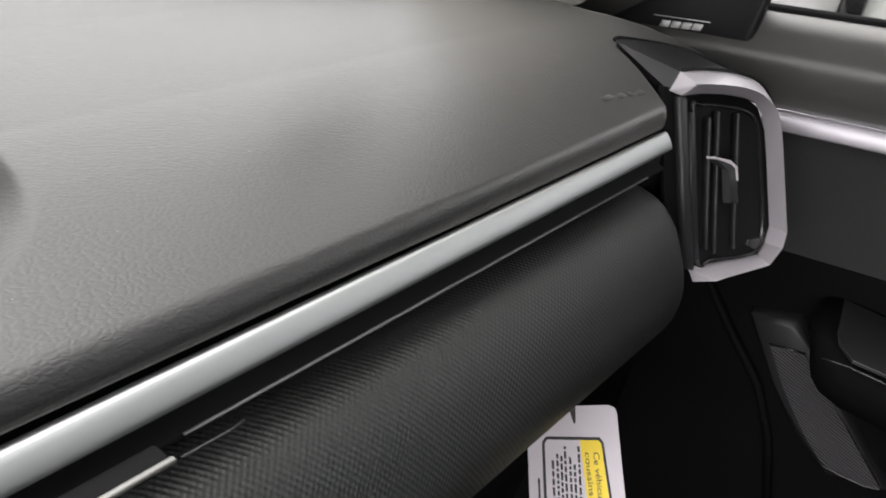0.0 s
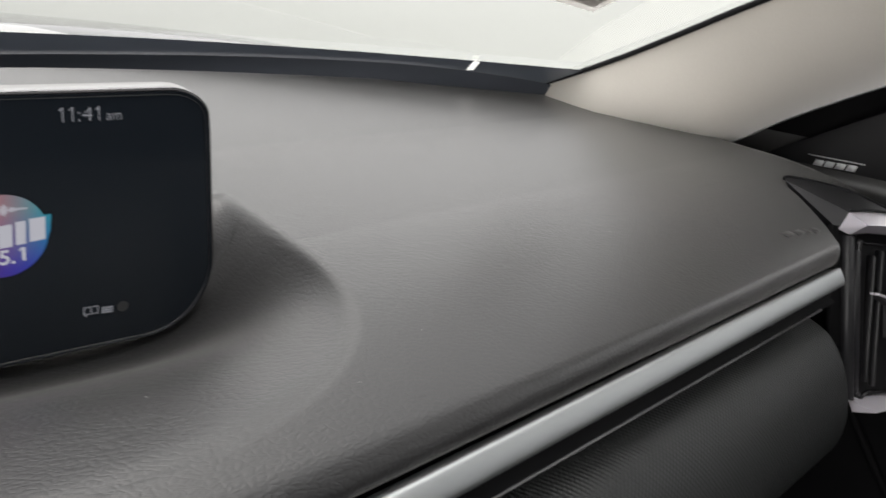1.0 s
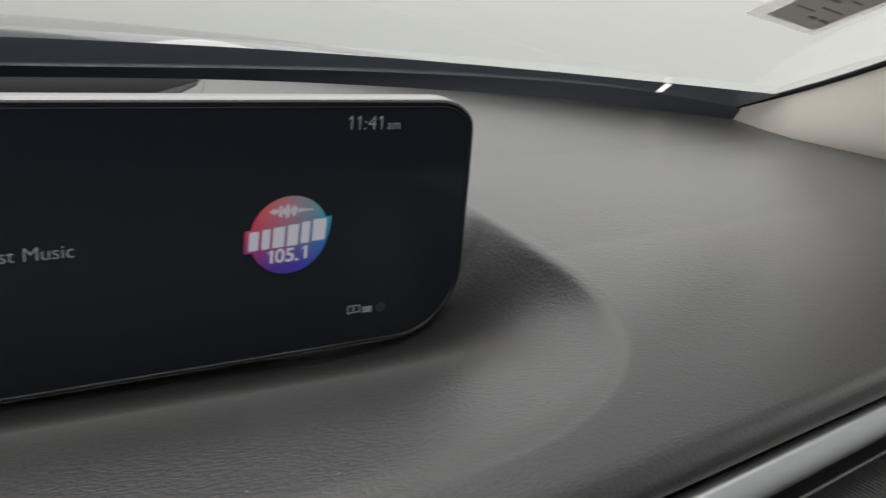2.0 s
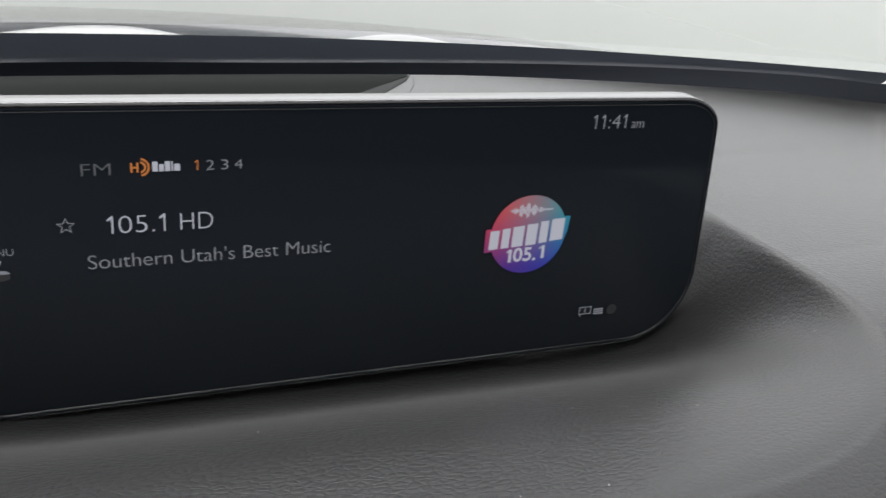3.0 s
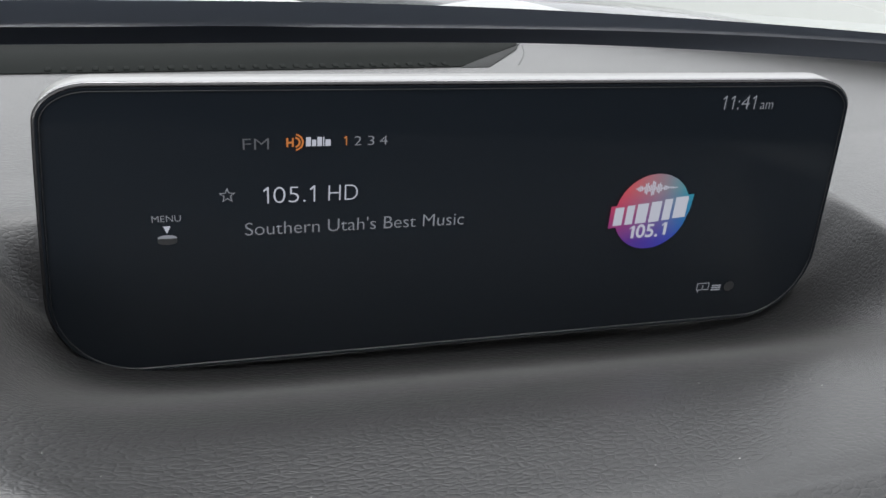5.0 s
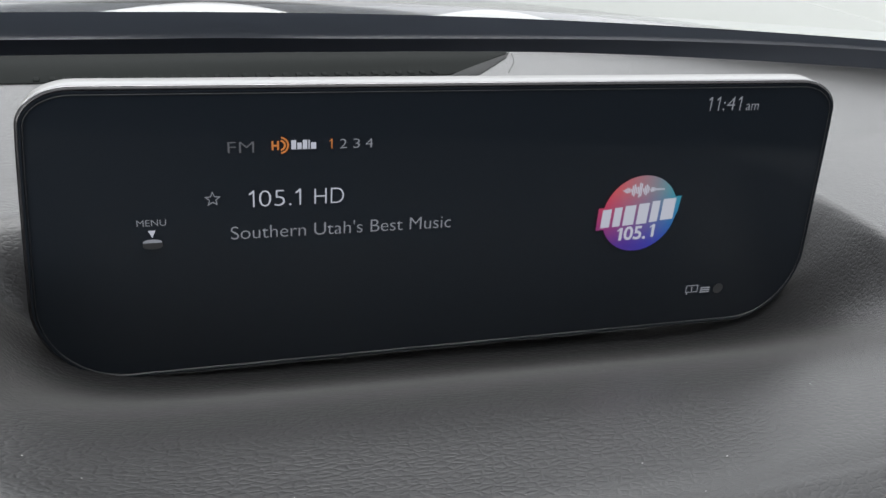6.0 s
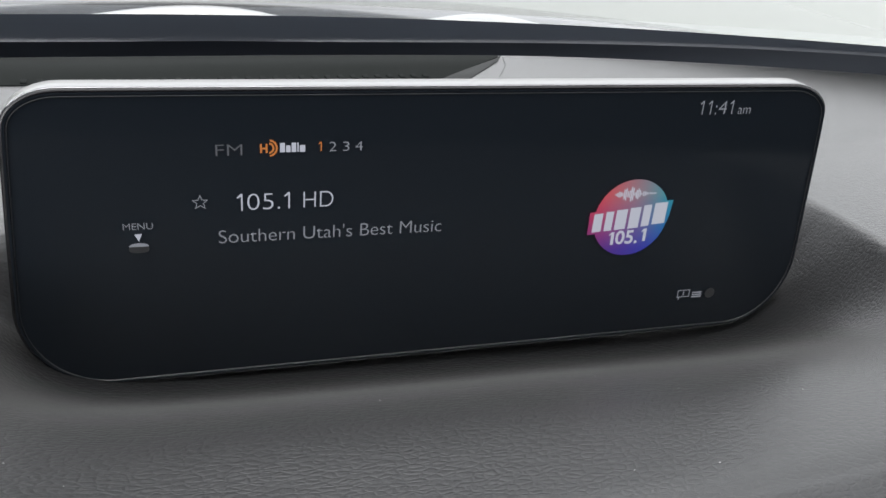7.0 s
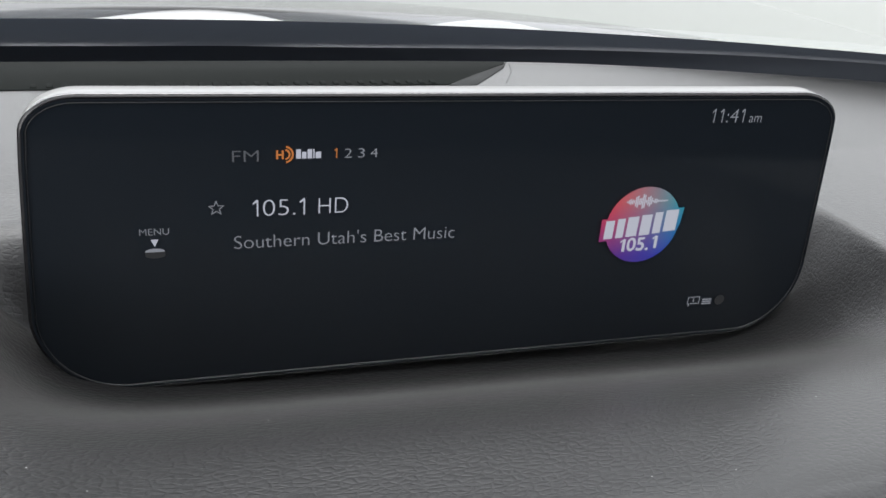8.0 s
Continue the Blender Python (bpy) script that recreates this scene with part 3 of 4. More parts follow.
bm, loops = disp_loops([(0.0024, 0.0012), (0.0014, -0.0004), (0.0008, -0.0003), (0.0003, 0.0004)])
part("bezel", bm, M_GLOSSBLACK, display, "thin gloss black edge")
bm, loops = disp_loops([(0.0003, 0.0003), (0.0001, 0.0002), (0.0, 0.0005), (0.0001, 0.0009), (0.0004, 0.0010)])
# the bead's sides are split off and coloured black, as if mirroring the dash
sides = [f for f in bm.faces if abs(f.calc_center_median().x) > 0.1610 and f.calc_center_median().z > -0.044]
dark = bm.copy()
bmesh.ops.delete(bm, geom=sides, context="FACES")
bmesh.ops.delete(dark, geom=[f for f in dark.faces if not (abs(f.calc_center_median().x) > 0.1610 and f.calc_center_median().z > -0.044)], context="FACES")
part("front_bead", bm, M_BEZEL, display, "polished bead along the top and the foot")
for side in (-1, 1):
    half_bead = dark.copy()
    bmesh.ops.delete(half_bead, geom=[f for f in half_bead.faces if f.calc_center_median().x * side < 0], context="FACES")
    part("side_bead", half_bead, M_GLOSSBLACK, display, "side of the bead, coloured black for its dark reflections")
dark.free()
bm, loops = disp_loops([(0.0004, 0.0010), (0.0004, 0.0018)])
part("bead_groove", bm, M_GLOSSBLACK, display, "black hairline groove")
bm, loops = disp_loops([(0.0004, 0.0018), (0.0001, 0.0020), (0.0, 0.0026), (0.0, 0.0102), (0.0003, 0.0108), (0.0009, 0.0110)])
bmesh.ops.delete(bm, geom=[f for f in bm.faces if f.calc_center_median().z < 0.050], context="FACES")
part("top_band", sharp(bm, 30), M_BAND, display, "satin silver band along the top")
# same band at the sides and foot, its dark reflections put in as black
bm, loops = disp_loops([(0.0004, 0.0018), (0.0001, 0.0020), (0.0, 0.0026), (0.0, 0.0102), (0.0003, 0.0108), (0.0009, 0.0110)])
bmesh.ops.delete(bm, geom=[f for f in bm.faces if f.calc_center_median().z >= 0.050], context="FACES")
part("side_band", sharp(bm, 30), M_GLOSSBLACK, display, "sides of the band, coloured black for their dark reflections")
bm, loops = disp_loops([(0.00265, -0.00085), (0.0027, -0.0011), (0.0029, -0.0011), (0.00295, -0.00085)])
part("edge_line", bm, M_LINE, display, "faint line set in from the rim of the glass")
bm, loops = disp_loops([(0.0009, 0.0110), (0.004, 0.0140), (0.012, 0.019), (0.022, 0.022)])
bm.faces.new(loops[-1])
part("rear_shell", bm, M_SHELL, display, "black plastic rear shell")
part("stand", box((-0.09, 0.018, -0.085), (0.09, 0.045, -0.01), 0.006), M_SHELL, display)
FLAT = pose(0, 0, 0, 90, 0, 0)


def ui(name, bm, mat, label="", lift=0.0):
    bmesh.ops.transform(bm, matrix=Matrix.Translation((0, -0.0012 - lift, 0)) @ FLAT, verts=bm.verts[:])
    return part(name, bm, mat, display, label, False)


def words(text, u, v, w, h, mat, shear=0.0, bold=0.0, lift=0.0):
    return ui("lit_line", lettering(text, w, h, Matrix.Translation((u, v, 0)), shear, bold), mat, "lit words " + text, lift)


def shape(outline, mat, name="sign", label="", lift=0.0):
    bm = bmesh.new()
    bm.faces.new([bm.verts.new((u, v, 0)) for u, v in outline])
    return ui(name, bm, mat, label, lift)


def one(u, v, h, bar, flag, mat, slant=0.0, lift=0.0):
    """The figure one: an upright with a flag."""
    pts = [(flag, 0), (flag + bar, 0), (flag + bar, h), (flag + bar * 0.1, h), (0, h * 0.80), (bar * 0.35, h * 0.71), (flag, h * 0.84)]
    return shape([(u + a + slant * b, v + b) for a, b in pts], mat, "figure_one", "", lift)


words("FM", -0.0957, 0.0343, 0.0094, 0.0044, M_FAINT_UI, 0, -0.012)
shape([(-0.0579, 0.0351), (-0.0575, 0.0351), (-0.0575, 0.0388), (-0.0579, 0.0388), (-0.0586, 0.0381), (-0.0586, 0.0377), (-0.0579, 0.0382)], M_ORANGE_UI, "figure_one")
words("2", -0.0547, 0.0350, 0.0027, 0.0037, M_GREY_UI, 0, -0.010)
words("3", -0.0496, 0.0350, 0.0025, 0.0037, M_GREY_UI, 0, -0.010)
words("4", -0.0449, 0.0350, 0.0029, 0.0037, M_GREY_UI, 0, -0.010)
one(-0.0888, 0.0127, 0.0067, 0.0006, 0.0015, M_WHITE_UI)
words("05.", -0.0850, 0.0127, 0.0121, 0.0067, M_WHITE_UI, 0, -0.017)
one(-0.0714, 0.0127, 0.0067, 0.0006, 0.0015, M_WHITE_UI)
words("HD", -0.0642, 0.0127, 0.0114, 0.0067, M_WHITE_UI, 0, -0.017)
words("Southern Utah's Best Music", -0.0958, -0.0003, 0.0872, 0.0054, M_GREY_UI, 0, -0.010)
words("MENU", -0.1292, 0.0070, 0.0103, 0.0026, M_GREY_UI, 0, -0.008)
one(0.1005, 0.0467, 0.0060, 0.0005, 0.0012, M_GREY_UI)
one(0.1044, 0.0467, 0.0060, 0.0005, 0.0012, M_GREY_UI)
words(":", 0.1080, 0.0467, 0.0007, 0.0060, M_GREY_UI)
words("4", 0.1096, 0.0467, 0.0040, 0.0060, M_GREY_UI, 0, -0.012)
one(0.1148, 0.0467, 0.0060, 0.0005, 0.0012, M_GREY_UI)
words("am", 0.1192, 0.0467, 0.0062, 0.0043, M_GREY_UI, 0, -0.008)
# orange radio mark: two arcs round a dot, and a white block
shape([(-0.0800, 0.0350), (-0.0800, 0.0385), (-0.0793, 0.0385), (-0.0793, 0.0371), (-0.0780, 0.0371), (-0.0780, 0.0385), (-0.0773, 0.0385), (-0.0773, 0.0350), (-0.0780, 0.0350), (-0.0780, 0.0364), (-0.0793, 0.0364), (-0.0793, 0.0350)], M_ORANGE_UI, "radio_mark")
for r in (0.0018, 0.0030):
    arc = [(-0.0770 + (r + d) * math.cos(radians(a)), 0.0368 + (r + d) * math.sin(radians(a))) for d, rng in ((0.0004, range(-80, 81, 20)), (-0.0003, range(80, -81, -20))) for a in rng]
    shape(arc, M_ORANGE_UI, "radio_mark")
for u, w, h in ((-0.0728, 0.0018, 0.0036), (-0.0706, 0.0016, 0.0026), (-0.0686, 0.0017, 0.0036), (-0.0665, 0.0005, 0.0036), (-0.0656, 0.0020, 0.0026)):
    shape([(u, 0.0351), (u + w, 0.0351), (u + w, 0.0351 + h), (u, 0.0351 + h)], M_WHITE_UI, "radio_block")
# favourite star outline, menu pointer and knob sign
star = [(-0.1019 + r * math.sin(math.pi * k / 5), 0.0166 + r * math.cos(math.pi * k / 5)) for k in range(10) for r in ((0.0032 if k % 2 == 0 else 0.0014),)]
inside = [(-0.1019 + (u + 0.1019) * 0.72, 0.0166 + (v - 0.0166) * 0.72) for u, v in star]
bm = bmesh.new()
a = [bm.verts.new((u, v, 0)) for u, v in star]
b = [bm.verts.new((u, v, 0)) for u, v in inside]
for k in range(10):
    bm.faces.new((a[k], a[(k + 1) % 10], b[(k + 1) % 10], b[k]))
ui("star", bm, M_GREY_UI)
shape([(-0.1255, 0.0052), (-0.1228, 0.0052), (-0.12415, 0.0022)], M_WHITE_UI, "pointer")
shape([(-0.1242 + 0.0035 * math.cos(radians(a)), 0.0004 + 0.0012 * math.sin(radians(a))) for a in range(0, 360, 20)], M_GREY_UI, "knob_sign")
shape([(-0.1277, 0.0002)] + [(-0.1242 + 0.0035 * math.cos(radians(a)), -0.0012 + 0.0012 * math.sin(radians(a))) for a in range(180, 361, 20)] + [(-0.1207, 0.0002)], M_DIM_UI, "knob_sign", "", 0.0001)
# station roundel: a disc of blended colours, a wave and slanted white blocks
m = glowing("roundel_colours", (1, 1, 1), 0.19)
tc = m.node_tree.nodes.new("ShaderNodeTexCoord")
sp = m.node_tree.nodes.new("ShaderNodeSeparateXYZ")
link(m, tc.outputs["Object"], sp.inputs[0])
across = node(m, "ShaderNodeMapRange", **{"From Min": 0.060, "From Max": 0.094})
link(m, sp.outputs[0], across.inputs[0])
upw = node(m, "ShaderNodeMapRange", **{"From Min": -0.014, "From Max": 0.012})
link(m, sp.outputs[2], upw.inputs[0])
mixes = []
for left, right in (((0.13, 0.014, 0.30), (0.003, 0.055, 0.56)), ((0.92, 0.075, 0.09), (0.03, 0.42, 0.50))):
    mx = m.node_tree.nodes.new("ShaderNodeMix")
    mx.data_type = "RGBA"
    mx.inputs[6].default_value, mx.inputs[7].default_value = (*left, 1), (*right, 1)
    link(m, across.outputs[0], mx.inputs[0])
    mixes.append(mx)
mx = m.node_tree.nodes.new("ShaderNodeMix")
mx.data_type = "RGBA"
link(m, upw.outputs[0], mx.inputs[0])
link(m, mixes[0].outputs[2], mx.inputs[6])
link(m, mixes[1].outputs[2], mx.inputs[7])
link(m, mx.outputs[2], bsdf(m).inputs["Emission Color"])
M_ROUNDEL = m
shape([(0.0773 + 0.0178 * math.cos(radians(a)), 0.0010 + 0.0178 * math.sin(radians(a))) for a in range(0, 360, 8)], M_ROUNDEL, "roundel", "disc blending from red and teal to blue")
shape([(0.0572, -0.0060), (0.0600, -0.0058), (0.0945, -0.0030), (0.0958, 0.0012), (0.0964, 0.0086), (0.0918, 0.0084), (0.0916, 0.0070), (0.0602, 0.0058), (0.0600, 0.0046), (0.0572, 0.0044)], M_ROUNDEL, "roundel_band", "", 0.0001)
for u, v, w, h in ((0.0587, -0.0049, 0.0046, 0.0088), (0.0643, -0.0046, 0.0040, 0.0092), (0.0692, -0.0043, 0.0056, 0.0096), (0.0757, -0.0040, 0.0054, 0.0100), (0.0820, -0.0033, 0.0042, 0.0102), (0.0872, -0.0026, 0.0066, 0.0104)):
    shape([(u + 0.0004, v), (u + w, v + w * 0.07), (u + w + 0.0002, v + h), (u + 0.0006, v + h - w * 0.05)], M_WHITE_UI, "roundel_block", "", 0.0002)
one(0.0676, -0.0113, 0.0060, 0.0014, 0.0013, M_WHITE_UI, 0, 0.0002)
words("05.", 0.0711, -0.0110, 0.0108, 0.0061, M_WHITE_UI, 0, 0.02, 0.0002)
one(0.0832, -0.0104, 0.0060, 0.0014, 0.0013, M_WHITE_UI, 0, 0.0002)
for k in range(24):
    u = 0.0675 + 0.00083 * k
    h = 0.0003 + 0.0032 * abs(math.sin(k * 2.3)) * math.exp(-((k - 9) / 6.5) ** 2)
    shape([(u, 0.0122 - h), (u + 0.0006, 0.0122 - h), (u + 0.0006, 0.0122 + h), (u, 0.0122 + h)], M_WHITE_UI, "wave_bar", "", 0.0002)
# status signs: speech bubble outline, three bars and a dim dot
for u0, v0, u1, v1 in ((0.1085, -0.0409, 0.1089, -0.0372), (0.1145, -0.0409, 0.1149, -0.0372), (0.1085, -0.0375, 0.1149, -0.0371), (0.1085, -0.0409, 0.1149, -0.0405), (0.1092, -0.0420, 0.1097, -0.0408), (0.1114, -0.0401, 0.1119, -0.0380)):
    shape([(u0, v0), (u1, v0), (u1, v1), (u0, v1)], M_GREY_UI, "message_sign")
for k in range(3):
    v = -0.0415 + 0.0011 * k
    shape([(0.1163, v), (0.1213, v), (0.1213, v + 0.0007), (0.1163, v + 0.0007)], M_GREY_UI, "bar_sign")
shape([(0.1258 + 0.0026 * math.cos(radians(a)), -0.0398 + 0.0026 * math.sin(radians(a))) for a in range(0, 360, 20)], M_DIM_UI, "dot_sign")


# ---- windscreen, pillar and door: the setting ----
def screen_at(x, y, lift=0.0):
    return Vector((x, y, 0.995 + 0.45 * (0.50 - 0.52 * x * x - y) + lift))


def band(y_low, y_high, n_across=60, span=0.86, lift=0.0, steps=8):
    rows = []
    for i in range(n_across + 1):
        x = -span + 2 * span * i / n_across
        a, b = y_low(x), y_high(x)
        rows.append([screen_at(x, a + (b - a) * k / steps, lift) for k in range(steps + 1)])
    return grid(rows)


windscreen = empty("window_1", (0, 0.4, 1.0), "raked laminated car windscreen with a black printed border", "windscreen", "structure")
glass = part("pane", band(lambda x: 0.70 - 0.60 * x * x, lambda x: -0.62, 40, 0.80, 0.004, 30), M_GLASS, windscreen, "clear curved windscreen glass", True, (0, -1, -2))
glass.visible_shadow = False


def frit_top(x):
    return 0.4926 + 0.0073 * x - 1.0847 * x ** 2 + 0.1567 * x ** 3 + 0.5869 * x ** 4 - 0.5968 * x ** 5


def frit_low(x):
    x = math.sqrt(x * x + 0.004)
    return 0.602 + 0.30 * x - 2.95 * x * x + 2.30 * x ** 3


mark = [screen_at(0.600, 0.218), screen_at(0.604, 0.212), screen_at(0.584, 0.189), screen_at(0.579, 0.193)]
bm = band(lambda x: frit_low(x) + 0.030 + 0.042 * max(0.0, 1 - (x / 0.55) ** 2), frit_top, 80, 0.70, 0.0)
centre = sum(mark, Vector()) / 4
sides = []
for a, b in zip(mark, mark[1:] + mark[:1]):
    out = (b - a).cross(Vector((0, 0, 1))).normalized()
    out = out if out.dot(a - centre) > 0 else -out
    sides.append((a, out))
    near = [f for f in bm.faces if (f.calc_center_median() - centre).length < 0.06]
    geom = near + list({e for f in near for e in f.edges}) + list({v for f in near for v in f.verts})
    bmesh.ops.bisect_plane(bm, geom=geom, plane_co=a, plane_no=out)
slit = [f for f in bm.faces if all((f.calc_center_median() - a).dot(out) < 0 for a, out in sides)]
bmesh.ops.delete(bm, geom=slit, context="FACES")
part("frit_band", bm, M_GLOSS, windscreen, "dark printed border with a pale slit")
part("slit_film", grid([[p + Vector((0, 0, 0.001)) for p in mark[:2]], [p + Vector((0, 0, 0.001)) for p in mark[:1:-1]]]), M_LABEL_EDGE, windscreen, "pale film in the slit")
rows = []
for i in range(81):
    x = -0.70 + 1.40 * i / 80
    a = screen_at(x, frit_low(x) + 0.040 * max(0.0, 1 - (x / 0.55) ** 2), -0.0015)
    y0 = front_edge(x) + 0.006
    b = Vector((x, y0, min(pad_height(x, y0) - 0.02, a.z - 0.004)))
    rows.append([a.lerp(b, k / 6) - Vector((0, 0, 0.012 * min(1.0, max(0.0, x / 0.30)) * math.sin(math.pi * k / 6))) for k in range(7)])
part("foot_seal", grid(rows), M_FOOT, windscreen, "dark grey seal at the foot of the glass")

pillar_front = curve_through([(0.688, 0.205, 1.018), (0.664, 0.142, 1.053), (0.632, 0.070, 1.094), (0.602, 0.009, 1.131), (0.557, -0.074, 1.181), (0.48, -0.22, 1.265), (0.36, -0.44, 1.39), (0.30, -0.60, 1.47)], 5)
pillar_rear = curve_through([(0.720, 0.10, 1.015), (0.722, 0.050, 1.020), (0.724, -0.004, 1.034), (0.724, -0.055, 1.078), (0.722, -0.122, 1.130), (0.70, -0.27, 1.235), (0.66, -0.48, 1.37), (0.64, -0.62, 1.47)], 5)
rows = []
for a, b in zip(pillar_front, pillar_rear):
    row = []
    for k in range(9):
        t = k / 8
        p = a.lerp(b, t) + Vector((-0.032, -0.042, 0.004)) * math.sin(math.pi * t) ** 0.85 * min(1.0, (a - b).length / 0.11)
        row.append(p)
    rows.append(row)
thing("trim_pillar", grid(rows), M_PILLAR, "pale beige woven windscreen pillar trim beside the dashboard", "pillar trim", "structure")
gap = [[b + Vector((0.0015, 0.0, -0.001)), Vector(((b.x + 0.80) / 2, b.y + 0.012, b.z - 0.004)), Vector((0.806, b.y + 0.02, b.z))] for b in pillar_rear]
thing("trim_gap", grid(gap), M_RUBBER, "black rubber closing strip between pillar trim and door", "seal", "structure")
rows = [[Vector((-p.x, p.y, p.z)) for p in row] for row in rows]
thing("trim_pillar_left", grid(rows), M_PILLAR, "pale beige woven windscreen pillar trim", "pillar trim", "structure")
for side in (1, -1):
    thing("trim_seal", sweep([(side * (p.x - 0.001), p.y + 0.0005, p.z + 0.0015) for p in pillar_front], 0.0026), M_RUBBER, "black rubber seal along the windscreen edge", "seal", "structure")

door = empty("door_1", (0.80, -0.6, 0.6), "dark grey passenger door panel with a silver strip", "car door", "structure")
DX = 0.80
upper = [(0.006, 1.074), (-0.004, 1.0725), (-0.018, 1.0575), (-0.0275, 1.0455), (-0.0300, 1.0400), (-0.0305, 1.0340), (-0.0280, 1.0200), (-0.0200, 1.0020), (-0.006, 0.994)]


def along_door(y):
    """The rise of the door's lines towards the rear."""
    return 0.16 * (-0.16 - y) if y > -0.6 else 0.16 * 0.44


def door_sheet(section, y0, y1, n=14):
    rows = []
    for i in range(n + 1):
        y = y0 + (y1 - y0) * i / n
        rows.append([(DX + dx, y, z + along_door(y)) for dx, z in section])
    return grid(rows)


part("upper_panel", door_sheet(upper, 0.06, -1.3), M_DOORSKIN, door, "grained soft upper panel")
part("belt_seal", door_sheet([(0.000, 1.0725), (-0.002, 1.0750), (0.000, 1.0775), (0.008, 1.078)], -0.15, -1.3), M_RUBBER, door, "black belt seal")
part("trim_strip", door_sheet([(0.0, 0.9938), (-0.0075, 0.9934), (-0.0092, 0.9922), (-0.0140, 0.9788), (-0.0130, 0.9770), (0.0, 0.9765)], -0.02, -1.3), M_DOORTRIM, door, "satin silver door strip")
bm = bmesh.new()
uv = bm.loops.layers.uv.new("UVMap")
insert = [(0.0, 0.999), (0.004, 0.985), (0.004, 0.95), (0.002, 0.90), (-0.004, 0.868)]
n = 14
ys = [0.05 - 1.35 * i / n for i in range(n + 1)]
vs = [[bm.verts.new((DX + dx, y, z + along_door(y))) for dx, z in insert] for y in ys]
for i in range(n):
    for k in range(len(insert) - 1):
        f = bm.faces.new((vs[i][k], vs[i + 1][k], vs[i + 1][k + 1], vs[i][k + 1]))
        for loop, (a, b) in zip(f.loops, ((i, k), (i + 1, k), (i + 1, k + 1), (i, k + 1))):
            loop[uv].uv = (ys[a], insert[b][1])
part("insert_panel", bm, M_KNIT, door, "dark knitted insert")
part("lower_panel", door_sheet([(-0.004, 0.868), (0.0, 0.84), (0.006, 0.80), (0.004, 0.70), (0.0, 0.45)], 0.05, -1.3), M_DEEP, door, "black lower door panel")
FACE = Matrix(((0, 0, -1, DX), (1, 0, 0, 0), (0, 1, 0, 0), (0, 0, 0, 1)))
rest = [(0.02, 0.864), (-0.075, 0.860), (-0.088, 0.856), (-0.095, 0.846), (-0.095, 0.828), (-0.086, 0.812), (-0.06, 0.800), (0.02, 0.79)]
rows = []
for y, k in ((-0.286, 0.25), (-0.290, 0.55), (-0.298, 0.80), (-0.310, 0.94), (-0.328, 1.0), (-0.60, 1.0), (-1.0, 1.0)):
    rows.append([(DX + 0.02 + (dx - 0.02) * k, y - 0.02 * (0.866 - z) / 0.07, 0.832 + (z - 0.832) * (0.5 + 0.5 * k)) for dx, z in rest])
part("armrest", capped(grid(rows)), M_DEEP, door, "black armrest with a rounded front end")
part("switch_plate", sharp(prism([(0.796, -0.306), (0.797, -0.45), (0.704, -0.45), (0.703, -0.362), (0.700, -0.338), (0.716, -0.323), (0.735, -0.317), (0.775, -0.310)], 0.003, Matrix.Translation((0, 0, 0.8610)), 0.001)), M_BLACK, door, "black switch plate")
part("plate_seam", sweep([(0.692, -0.318, 0.8575), (0.698, -0.338, 0.8580), (0.700, -0.362, 0.8580), (0.701, -0.45, 0.8580)], 0.0012), M_GLOSSBLACK, door)
part("window_switch", box((0.755, -0.385, 0.8635), (0.785, -0.352, 0.871), 0.002), M_DEEP, door)
surround = [(-0.238, 0.812), (-0.279, 0.828), (-0.300, 0.806), (-0.412, 0.712), (-0.360, 0.694), (-0.322, 0.716), (-0.284, 0.758)]
part("grille_cap", sharp(prism(surround, 0.022, FACE @ Matrix.Translation((0, 0, -0.010)), 0.009, 4), 70), M_HOOD, door, "black moulded surround of the grille")
go = [(-0.267, 0.794), (-0.298, 0.801), (-0.403, 0.714), (-0.391, 0.709), (-0.353, 0.706), (-0.324, 0.728), (-0.295, 0.758)]
bm = bmesh.new()
uv = bm.loops.layers.uv.new("UVMap")
f = bm.faces.new([bm.verts.new((DX - 0.0135, y, z)) for y, z in go])
for loop in f.loops:
    loop[uv].uv = (12.5, loop.vert.co.z - 0.25 * loop.vert.co.y)
r = bmesh.ops.extrude_face_region(bm, geom=[f])
for v in [g for g in r["geom"] if isinstance(g, bmesh.types.BMVert)]:
    v.co.x += 0.02
part("speaker_grille", bm, M_RIBS, door, "ribbed dark grille", False)
part("grille_edge", sweep([(DX - 0.0135, y, z - 0.0012) for y, z in ((-0.353, 0.706), (-0.372, 0.7065), (-0.391, 0.709), (-0.403, 0.714))], 0.0007), M_DULL, door)
part("grille_edge", sweep([(DX - 0.0135, y, z + 0.0012) for y, z in ((-0.266, 0.793), (-0.280, 0.797), (-0.298, 0.801))], 0.0012), M_GLOSSBLACK, door)
part("edge_seal", sweep([(0.792, -0.180, 0.835), (0.792, -0.202, 0.812), (0.792, -0.232, 0.782), (0.792, -0.270, 0.748), (0.792, -0.30, 0.70), (0.792, -0.33, 0.62)], 0.0042), M_DEEP, door, "thin edge seal")
# black triangle in the front corner of the door window, with a round-cornered speaker cover
part("corner_frame", prism([(0.10, 0.98), (0.06, 1.02), (-0.02, 1.075), (-0.14, 1.165), (-0.40, 1.34), (-0.40, 1.36), (-0.60, 1.46), (-0.60, 1.50), (0.10, 1.2)][:5] + [(-0.43, 1.34), (-0.149, 1.150), (-0.147, 1.04), (-0.07, 1.012)], 0.006, FACE @ Matrix.Translation((0, 0, 0.0)), 0.0015), M_DEEP, door, "black window corner frame")
